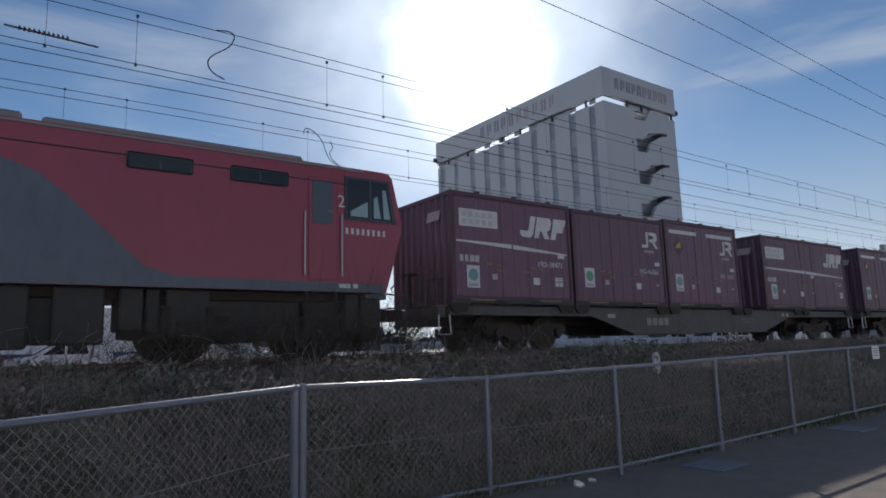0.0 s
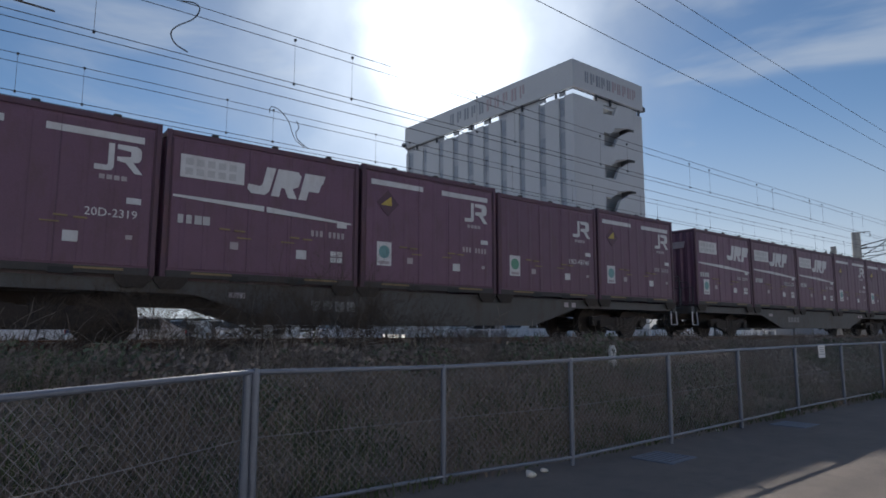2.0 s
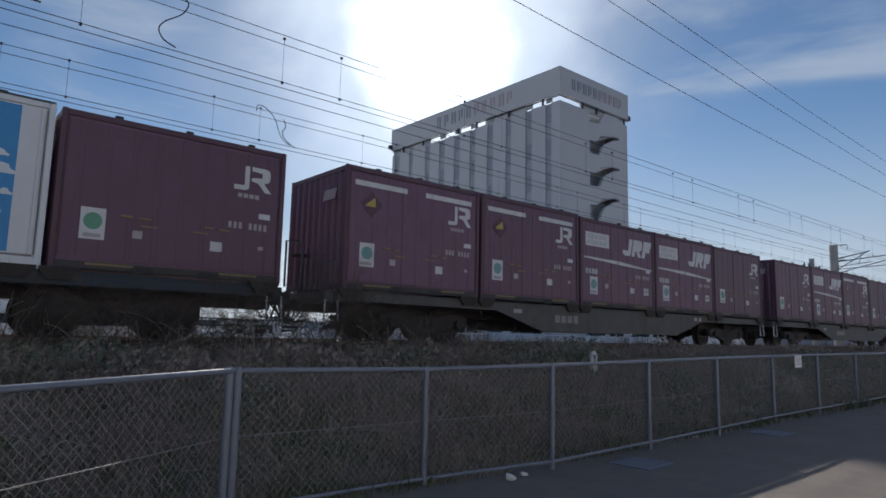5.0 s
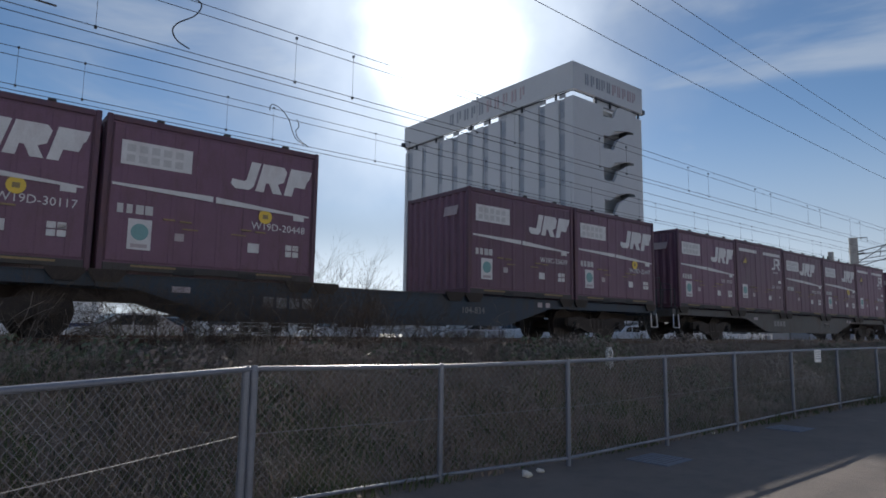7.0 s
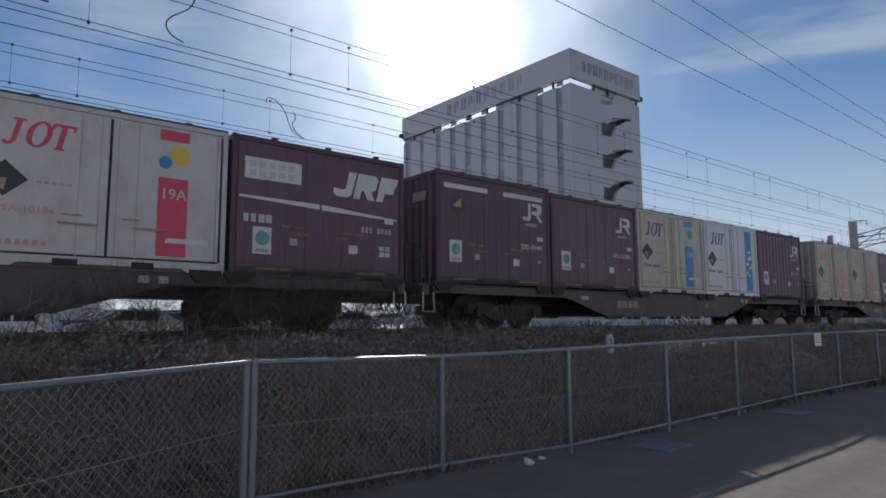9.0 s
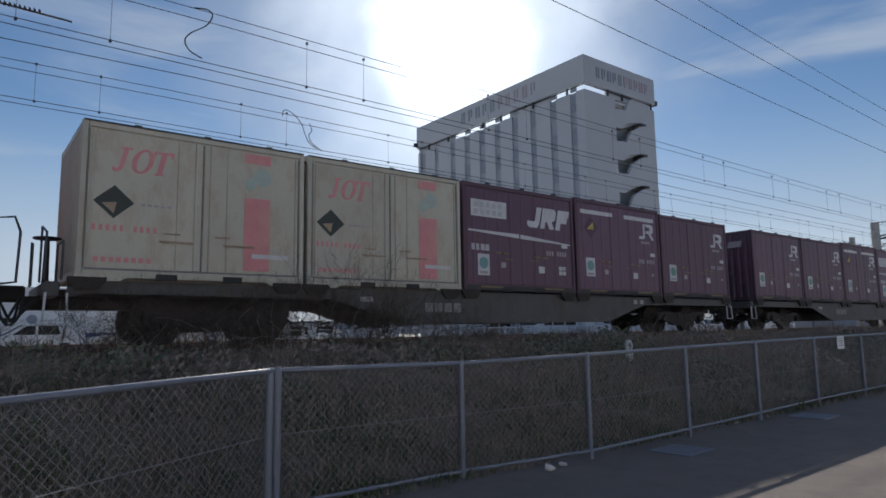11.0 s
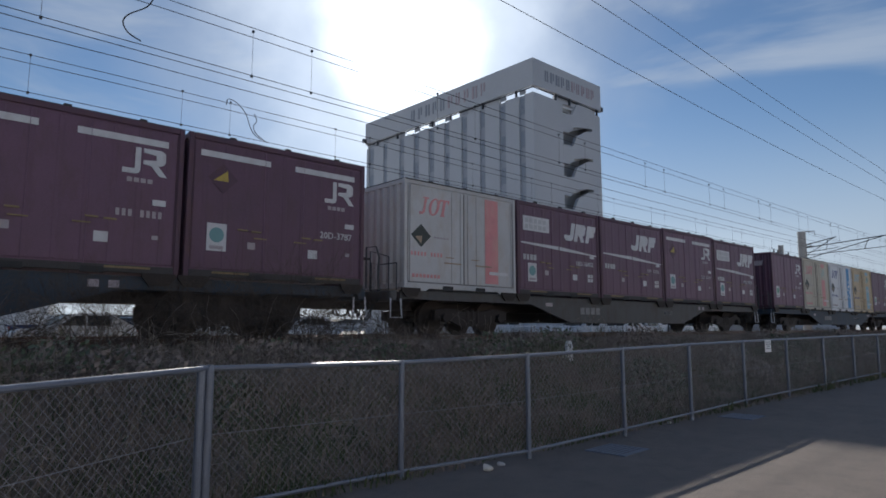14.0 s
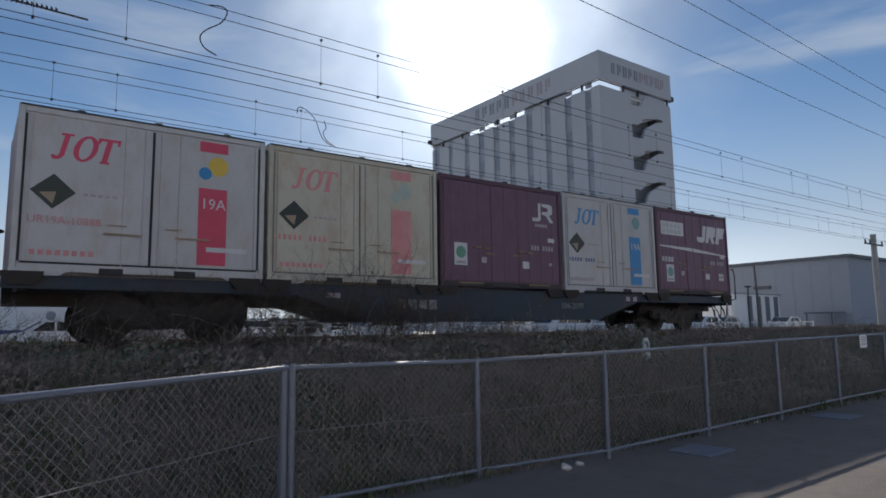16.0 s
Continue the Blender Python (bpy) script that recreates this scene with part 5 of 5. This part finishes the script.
    part("sign_rail", boxes((X0 + 0.1, X1, Y0 - 0.02, Y0 + 0.06, zb - 0.16, zb - 0.08)), "frame", t)
    for x, y in ((X1 + 0.5, Y0 + 0.2), (X0 - 0.5, Y1 - 0.2)):
        part("floodlight", boxes((x - 0.2, x + 0.2, y - 0.2, y + 0.2, zb + 0.1, zb + 0.55), bevel=0.05), "frame", t)
        part("floodlight_arm", rods([((x - (0.5 if x > 45 else -0.5), y, zb), (x, y, zb + 0.2))], 0.05), "frame", t)
    # the sign: plain upright bars of the letters' size
    for i in range(10):
        m = "letter" if i < 5 else "letter_red"
        x, y = 43.6 + i * 0.78, 51.0 - i * 1.15
        w = 0.14 + 0.05 * (i % 3)
        part("sign_shape", boxes((x, x + w, Y0 - 0.2, Y0 - 0.154, 23.35, 24.35)), m, t)
        part("sign_shape", boxes((x + w + 0.16, x + w + 0.28, Y0 - 0.2, Y0 - 0.154, 23.35 + 0.3 * (i % 2), 24.35)), m, t)
        part("sign_shape", boxes((X0 - 0.2, X0 - 0.154, y - w, y, 23.3, 24.5)), m, t)
        part("sign_shape", boxes((X0 - 0.2, X0 - 0.154, y - w - 0.4, y - w - 0.2, 23.3 + 0.35 * (i % 2), 24.5)), m, t)


build_hotel()


def build_sheds():
    t = thing("warehouse", "large plain grey metal warehouse with dark roof trim", "warehouse")
    x0, x1, y0, y1, z = 77.0, 112.0, 30.0, 52.0, 8.6
    part("wall", boxes((x0, x1, y0, y1, GZ, z)), "shed", t)
    part("roof_trim", boxes((x0 - 0.4, x1 + 0.4, y0 - 0.4, y1 + 0.4, z, z + 0.35)), "shed_dark", t)
    for i in range(11):
        y = y0 + 2 + i * 2
        part("wall_joint", boxes((x0 - 0.03, x0, y - 0.012, y + 0.012, GZ, z - 0.004)), "shed", t)
    part("wall_vent", boxes((x0 - 0.3, x0, 38.6, 40.6, 5.6, 6.0)), "shed_dark", t)
    part("canopy", boxes((x0 - 3.5, x0 - 0.5, 30.5, 33.5, 2.5, 2.65)), "shed_dark", t)
    for y in (30.7, 33.3):
        part("canopy_post", boxes((x0 - 3.4, x0 - 3.25, y - 0.07, y + 0.07, GZ, 2.5)), "shed_dark", t)
    s = thing("storage_block", "low pale storage block with dark vertical panels", "building")
    part("wall", boxes((58.5, 67.2, 33, 39, GZ, 4.35)), "white_wall", s)
    for i in range(4):
        part("panel", boxes((61.0 + i * 1.7, 61.8 + i * 1.7, 32.95, 33.0, GZ + 0.3, 4.2)), "shed_dark", s)
    part("roof", boxes((58.3, 67.4, 32.8, 39.2, 4.35, 4.5)), "shed", s)
    b = thing("shop_building", "white shop building with a dark blue lower band", "building")
    part("wall", boxes((-9, 9, 46, 60, 1.7, 4.3)), "white_wall", b)
    part("lower_band", boxes((-9, 9, 46.02, 60, GZ, 1.696)), "shop_blue", b)
    part("roof_edge", boxes((-9.2, 9.2, 45.8, 60.2, 4.3, 4.5)), "white_wall", b)
    part("round_mark", rod(bmesh.new(), (3.8, 45.99, 2.55), (3.8, 45.93, 2.55), 0.28, 16), "letter", b)
    w = thing("low_white_building", "long low white building behind the car park", "building")
    part("wall", boxes((12, 38, 64, 72, GZ, 2.5)), "white_wall", w)
    part("roof_edge", boxes((11.7, 38.3, 63.7, 72.3, 2.5, 2.7)), "shed_dark", w)
    for i in range(8):
        part("window", boxes((13 + i * 3.1, 15 + i * 3.1, 63.94, 63.998, 1.2, 2.1)), "car_glass", w)
    # pylon sign
    g = thing("pylon_sign", "white box sign on a thick white pole", "pylon sign", at=pose(8.4, 45, GZ, 0, 0, 22))
    part("pole", rod(bmesh.new(), (0, 0, 0), (0, 0, 7.2), 0.26, 14), "white_wall", g)
    part("sign_box", boxes((-0.62, 0.62, -0.5, 0.5, 7.1, 9.2), bevel=0.05), "white_wall", g)
    for s_ in (-1, 1):
        part("lamp_arm", tube([(s_ * 0.5, -0.4, 9.2), (s_ * 0.6, -0.9, 9.5), (s_ * 0.6, -1.3, 9.45)], 0.03), "frame", g)
        part("lamp_head", boxes((s_ * 0.6 - 0.12, s_ * 0.6 + 0.12, -1.5, -1.2, 9.32, 9.44)), "frame", g)
    part("lamp_bar", boxes((-1.1, 1.1, -0.93, -0.87, 9.45, 9.5)), "frame", g)


build_sheds()


def build_rail_fence():
    f = thing("white_barrier", "low white post-and-rail barrier of the car park", "barrier")
    y = 22.6
    for i in range(34):
        x = 8 + i * 1.3
        part("post", boxes((x - 0.05, x + 0.05, y - 0.05, y + 0.05, GZ, GZ + 1.05), bevel=0.01), "white_wall", f)
    for z in (GZ + 0.45, GZ + 0.95):
        part("rail", boxes((7.9, 51, y - 0.03, y + 0.03, z, z + 0.06)), "white_wall", f)


build_rail_fence()


def make_car(name, label, paint, van=False):
    t = thing(name, label, "car", "parked cars")
    L, W, H = (4.3, 1.75, 1.9) if van else (4.3, 1.72, 1.48)
    if van:
        prof = [(0.0, 0.3), (0.0, 0.9), (0.35, 1.05), (0.95, 1.78), (1.3, 1.9), (4.15, 1.9), (4.3, 1.6), (4.3, 0.3)]
        wins = [[(1.0, 1.1), (1.75, 1.1), (1.75, 1.7), (1.3, 1.7)], [(1.85, 1.1), (2.9, 1.1), (2.9, 1.7), (1.85, 1.7)], [(3.0, 1.1), (4.05, 1.1), (4.0, 1.7), (3.0, 1.7)]]
    else:
        prof = [(0.0, 0.28), (0.0, 0.72), (0.15, 0.82), (1.15, 0.95), (1.85, 1.42), (2.3, 1.48), (3.3, 1.45), (3.95, 1.05), (4.25, 0.95), (4.3, 0.3)]
        wins = [[(1.45, 0.98), (2.3, 0.98), (2.3, 1.38), (1.95, 1.36)], [(2.4, 0.98), (3.25, 0.98), (3.15, 1.37), (2.4, 1.38)]]
    bm = prism(prof, -W / 2, W / 2)
    bmesh.ops.bevel(bm, geom=[e for e in bm.edges if abs(e.verts[0].co.y - e.verts[1].co.y) < 0.01], offset=0.06, segments=2, affect="EDGES")
    part("body", bm, paint, t)
    for win in wins:
        part("side_glass", plate([win], -W / 2 + 0.0, 0.008), "car_glass", t)
    scr = [(1.2, 1.0), (1.82, 1.4)] if not van else [(0.42, 1.12), (0.93, 1.72)]
    part("windscreen", prism([scr[0], scr[1], (scr[1][0] - 0.03, scr[1][1] + 0.03), (scr[0][0] - 0.03, scr[0][1] + 0.03)], -W / 2 + 0.15, W / 2 - 0.15), "car_glass", t)
    for x in (0.8, 3.45):
        for s in (-1, 1):
            wh = part("wheel", rod(bmesh.new(), (x, s * (W / 2 - 0.18), 0.31), (x, s * (W / 2 + 0.01), 0.31), 0.31, 18), "tyre", t)
            part("rim", rod(bmesh.new(), (x, s * (W / 2 + 0.011), 0.31), (x, s * (W / 2 + 0.02), 0.31), 0.19, 14), "steel", wh)
    for s in (-1, 1):
        ya, yb = sorted((s * (W / 2 - 0.1), s * (W / 2 - 0.36)))
        part("tail_lamp", boxes((4.26, 4.31, ya, yb, 0.75, 0.95), bevel=0.01), "lamp_red", t)
        part("headlamp", boxes((-0.01, 0.1, ya, yb, 0.6, 0.75), bevel=0.01), "lamp_clear", t)
    part("mirror", boxes((1.35, 1.5, -W / 2 - 0.16, -W / 2 - 0.01, 0.98, 1.12), bevel=0.03), paint, t)
    return t


def build_cars():
    white = make_car("car", "white parked hatchback on the asphalt", "car_white")
    silver = make_car("car", "silver parked hatchback on the asphalt", "car_silver")
    dark = make_car("car", "dark parked hatchback on the asphalt", "car_dark")
    van = make_car("van", "white parked van on the asphalt", "car_white", True)
    tagged(van, category="van")
    rows = [(dark, -3.9, 21.6, 0), (van, 29.0, 29.5, 0), (white, 34.4, 26.2, 0), (silver, 21.5, 27, 0), (white, 15.0, 30, 0), (white, 7.2, 31, 90), (silver, -4.5, 33, 0), (white, 0.6, 34, 0),
            (dark, 10.5, 35, 90), (silver, 47.0, 29.0, 0), (white, 40.5, 26.8, 0), (white, 57.5, 29.0, 0), (silver, 4.2, 28.5, 0), (white, 12.6, 33, 90), (silver, 25.5, 31, 0), (white, -8.0, 27, 0)]
    used = set()
    for src, x, y, a in rows:
        m = pose(x, y, GZ, 0, 0, a)
        if src in used:
            copy_thing(src, m)
        else:
            src.matrix_world = m
            used.add(src)


build_cars()

# ---- plants ----


def blades(name, label, count, area, height, width, materials, seed, lean=0.5, dens=None, kind="stuff", category="weeds"):
    rnd = random.Random(seed)
    verts, faces, idx = [], [], []
    x0, x1, y0, y1 = area
    made = 0
    while made < count:
        x, y = x0 + (x1 - x0) * rnd.random() ** 1.5, rnd.uniform(y0, y1)
        if dens and rnd.random() > dens(x, y):
            continue
        made += 1
        z = ground_height(x, y) - 0.02
        a = rnd.uniform(0, 2 * math.pi)
        patch = noise.noise((x * 0.9, y * 1.3, seed)) + 0.6 * noise.noise((x * 2.7, y * 3.1, seed + 7))
        h = height * rnd.uniform(0.35, 1.2) * min(1.9, max(0.3, 1 + 1.1 * patch))
        l = lean * h * rnd.uniform(0.2, 1.3)
        dx, dy = math.cos(a) * l, math.sin(a) * l
        b = rnd.uniform(0, math.pi)
        wx, wy = math.cos(b) * width * rnd.uniform(0.5, 1.3), math.sin(b) * width * rnd.uniform(0.5, 1.3)
        o = len(verts)
        k1, k2 = (x + dx * 0.35, y + dy * 0.35, z + h * 0.6), (x + dx, y + dy, z + h * rnd.uniform(0.7, 1.0))
        verts += [(x - wx, y - wy, z), (x + wx, y + wy, z), (k1[0] - wx * 0.7, k1[1] - wy * 0.7, k1[2]), (k1[0] + wx * 0.7, k1[1] + wy * 0.7, k1[2]), k2]
        faces += [(o, o + 1, o + 3, o + 2), (o + 2, o + 3, o + 4)]
        m = min(len(materials) - 1, max(0, int((0.5 + 0.75 * noise.noise((x * 0.8, y * 1.1, seed + 3)) + rnd.gauss(0, 0.22)) * len(materials))))
        idx += [m, m]
    me = bpy.data.meshes.new(name)
    me.from_pydata(verts, [], faces)
    for m in materials:
        me.materials.append(M[m])
    me.polygons.foreach_set("material_index", idx)
    return tagged(new(name, me), label, category, kind=kind)


def twigs(rnd, root, height, spread, depth=4):
    """Line segments of a bare branching shrub."""
    segs = []

    def grow(p, d, length, r, level):
        q = p + d * length
        segs.append((p, q, r))
        if level == 0:
            return
        for _ in range(rnd.choice((2, 3, 3))):
            nd = (d + Vector((rnd.gauss(0, spread), rnd.gauss(0, spread), rnd.gauss(0.05, spread * 0.7)))).normalized()
            grow(q if rnd.random() < 0.6 else p.lerp(q, rnd.uniform(0.5, 1)), nd, length * rnd.uniform(0.6, 0.9), r * 0.66, level - 1)

    for _ in range(rnd.choice((7, 8, 9))):
        d = Vector((rnd.gauss(0, 0.55), rnd.gauss(0, 0.45), 1)).normalized()
        grow(Vector(root) + Vector((rnd.gauss(0, 0.1), rnd.gauss(0, 0.1), 0)), d, height * rnd.uniform(0.18, 0.32), 0.007, depth)
    return segs


def seg_mesh(name, segs, material):
    verts, faces = [], []
    for p, q, r in segs:
        d = (q - p).normalized()
        u = d.orthogonal().normalized()
        w = d.cross(u)
        o = len(verts)
        for c, rr in ((p, r), (q, r * 0.8)):
            for k in range(3):
                a = 2 * math.pi * k / 3
                verts.append(c + (u * math.cos(a) + w * math.sin(a)) * rr)
        for k in range(3):
            faces.append((o + k, o + (k + 1) % 3, o + 3 + (k + 1) % 3, o + 3 + k))
    me = bpy.data.meshes.new(name)
    me.from_pydata(verts, [], faces)
    me.materials.append(M[material])
    return me


def leaf_clumps(name, label, count, seed):
    """Mounds of small leaves scattered over the bank, of uneven size and tone."""
    rnd = random.Random(seed)
    verts, faces, idx = [], [], []
    for c in range(count):
        cx, cy = -3.5 + 32 * rnd.random() ** 1.3, rnd.uniform(5.6, 9.0)
        size, tone = rnd.uniform(0.35, 0.85), rnd.choice((0, 0, 1, 2))
        for _ in range(int(900 * size)):
            a, r = rnd.uniform(0, 2 * math.pi), size * math.sqrt(rnd.random())
            x, y = cx + r * math.cos(a) * 1.5, max(5.3, cy + r * math.sin(a) * 0.8)
            dome = 0.42 * size * (1 - (r / size) ** 2) + 0.06
            z = ground_height(x, y) + dome * rnd.uniform(0.2, 1.25)
            n = Vector((rnd.gauss(0, 0.7), rnd.gauss(-0.3, 0.7), rnd.uniform(0.2, 1.0))).normalized()
            u = n.orthogonal().normalized()
            w = n.cross(u)
            k, o = rnd.uniform(0.014, 0.034), len(verts)
            p = Vector((x, y, z))
            verts += [p - u * k * 1.5, p + w * k * 0.8, p + u * k * 1.5, p - w * k * 0.8]
            faces.append((o, o + 1, o + 2, o + 3))
            idx.append(tone if rnd.random() < 0.8 else 1)
    me = bpy.data.meshes.new(name)
    me.from_pydata(verts, [], faces)
    for m in ("leaf", "bramble", "dry"):
        me.materials.append(M[m])
    me.polygons.foreach_set("material_index", idx)
    return tagged(new(name, me), label, "brambles", kind="stuff")


def build_plants():
    rnd = random.Random(11)
    # bare shrubs between the bank and the track
    spots = [(1.2, 9.6, 1.0), (2.2, 9.3, 1.2), (3.2, 9.6, 1.2), (4.0, 9.2, 1.35), (4.9, 9.6, 1.3), (5.7, 9.4, 1.5), (6.5, 9.7, 1.15), (0.2, 9.4, 0.8), (7.6, 9.5, 0.9), (-1.2, 9.0, 1.0), (3.6, 8.6, 1.1), (5.2, 8.7, 1.1),
             (2.6, 8.4, 0.8), (9.0, 9.4, 0.7), (10.6, 9.2, 0.6), (2.7, 9.7, 0.95), (3.6, 9.75, 1.05), (4.5, 9.75, 1.1), (5.3, 9.75, 1.1), (6.1, 9.6, 1.0), (1.7, 9.75, 0.8), (7.0, 9.2, 0.8), (8.3, 9.6, 0.7), (-0.6, 9.6, 0.7)]
    for x, y, h in spots:
        z = ground_height(x, y) - 0.05
        shrub = thing("shrub", "bare tangled shrub on the railway bank", "shrub", "shrubs on the bank")
        ob = new("branch_tangle", seg_mesh("branch_tangle", twigs(rnd, (x, y, z), h * 1.42, 0.5, 5 if h > 0.75 else 4), "bark"))
        ob.parent = shrub
    # long arching stems and tangle on the bank behind the fence
    segs = []
    for _ in range(6500):
        x = -4 + 30 * rnd.random() ** 1.4
        y = rnd.uniform(5.25, 8.6)
        p = Vector((x, y, ground_height(x, y)))
        d = Vector((rnd.gauss(0, 0.7), rnd.gauss(-0.1, 0.6), rnd.uniform(0.5, 1.2))).normalized()
        step = rnd.uniform(0.08, 0.17)
        r = rnd.uniform(0.0009, 0.0024)
        for _ in range(rnd.randrange(4, 8)):
            q = p + d * step
            g = ground_height(q.x, q.y) + 0.02
            if q.z < g or q.y < 5.1:
                break
            segs.append((p, q, r))
            d = (d + Vector((rnd.gauss(0, 0.22), rnd.gauss(0, 0.22), -0.2 + rnd.gauss(0, 0.1)))).normalized()
            p = q
    tagged(new("bramble_stems", seg_mesh("bramble_stems", segs, "dry")), "pale dry bramble stems tangled on the bank", "brambles", kind="stuff")
    blades("dry_grass", "matted brown dry grass and leaves on the bank", 130000, (-5, 32, 5.15, 9.9), 0.30, 0.0042, ("soil", "bramble", "soil", "bramble", "weed"), 2, 1.0)
    blades("green_weeds", "low dull green weeds along the fence foot", 20000, (-3, 30, 4.95, 6.9), 0.18, 0.010, ("weed", "weed", "bramble"), 3, 0.9)
    blades("tall_weeds", "tall dead weed stalks on the bank top", 16000, (-5, 45, 7.6, 10.2), 0.36, 0.006, ("dry", "bramble", "bramble"), 4, 0.35)
    blades("far_weeds", "dark weeds beyond the tracks", 14000, (-10, 90, 18.8, 20.4), 0.55, 0.02, ("bramble", "weed"), 6, 0.4)
    leaf_clumps("leafy_brambles", "low leafy bramble clumps, dull green and brown", 46, 17)
    # litter by the fence
    for x, y, s in ((4.95, 4.72, 0.055), (5.22, 4.78, 0.04), (9.2, 5.0, 0.03)):
        bm = bmesh.new()
        bmesh.ops.create_icosphere(bm, subdivisions=2, radius=s)
        for v in bm.verts:
            v.co *= 1 + 0.5 * noise.noise(v.co * 22 + Vector((x, y, 0)))
            v.co.z *= 0.7
        bmesh.ops.transform(bm, matrix=Matrix.Translation((x, y, ground_height(x, y) + s * 0.55)), verts=bm.verts)
        tagged(part("litter", bm, "paper"), "crumpled pale litter lying by the fence", "litter")


build_plants()

# far roofs and trees that close the horizon
def build_distance():
    rnd = random.Random(21)
    for i in range(26):
        x = -150 + i * 22 + rnd.uniform(-5, 5)
        y = 150 + rnd.uniform(0, 60)
        w, d, h = rnd.uniform(8, 20), rnd.uniform(8, 14), rnd.uniform(1.6, 2.8)
        b = thing("distant_house", "low pale distant house", "house", "distant houses", at=pose(x, y, GZ))
        part("wall", boxes((-w / 2, w / 2, -d / 2, d / 2, -0.1, h)), rnd.choice(("white_wall", "shed", "hotel")), b)
        part("roof", prism([(-w / 2 - 0.4, h), (w / 2 + 0.4, h), (w / 4, h + 1.2), (-w / 4, h + 1.2)], -d / 2 - 0.4, d / 2 + 0.4), "shed_dark", b)


build_distance()


def build_bounce_side():
    # unseen pale wall and slab, added to bounce sunlight onto the train's shaded side
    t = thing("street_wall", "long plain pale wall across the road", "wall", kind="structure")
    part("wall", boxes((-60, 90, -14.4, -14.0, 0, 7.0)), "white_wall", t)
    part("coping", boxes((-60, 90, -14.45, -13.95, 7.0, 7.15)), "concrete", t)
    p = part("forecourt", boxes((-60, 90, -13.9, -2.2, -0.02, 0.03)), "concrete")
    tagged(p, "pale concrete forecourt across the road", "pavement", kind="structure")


build_bounce_side()


def motions():
    for ob, base in MOVERS:
        walk(ob, [(t, Matrix.Translation((-d, 0, 0)) @ base) for t, d in TRAIN])


motions()
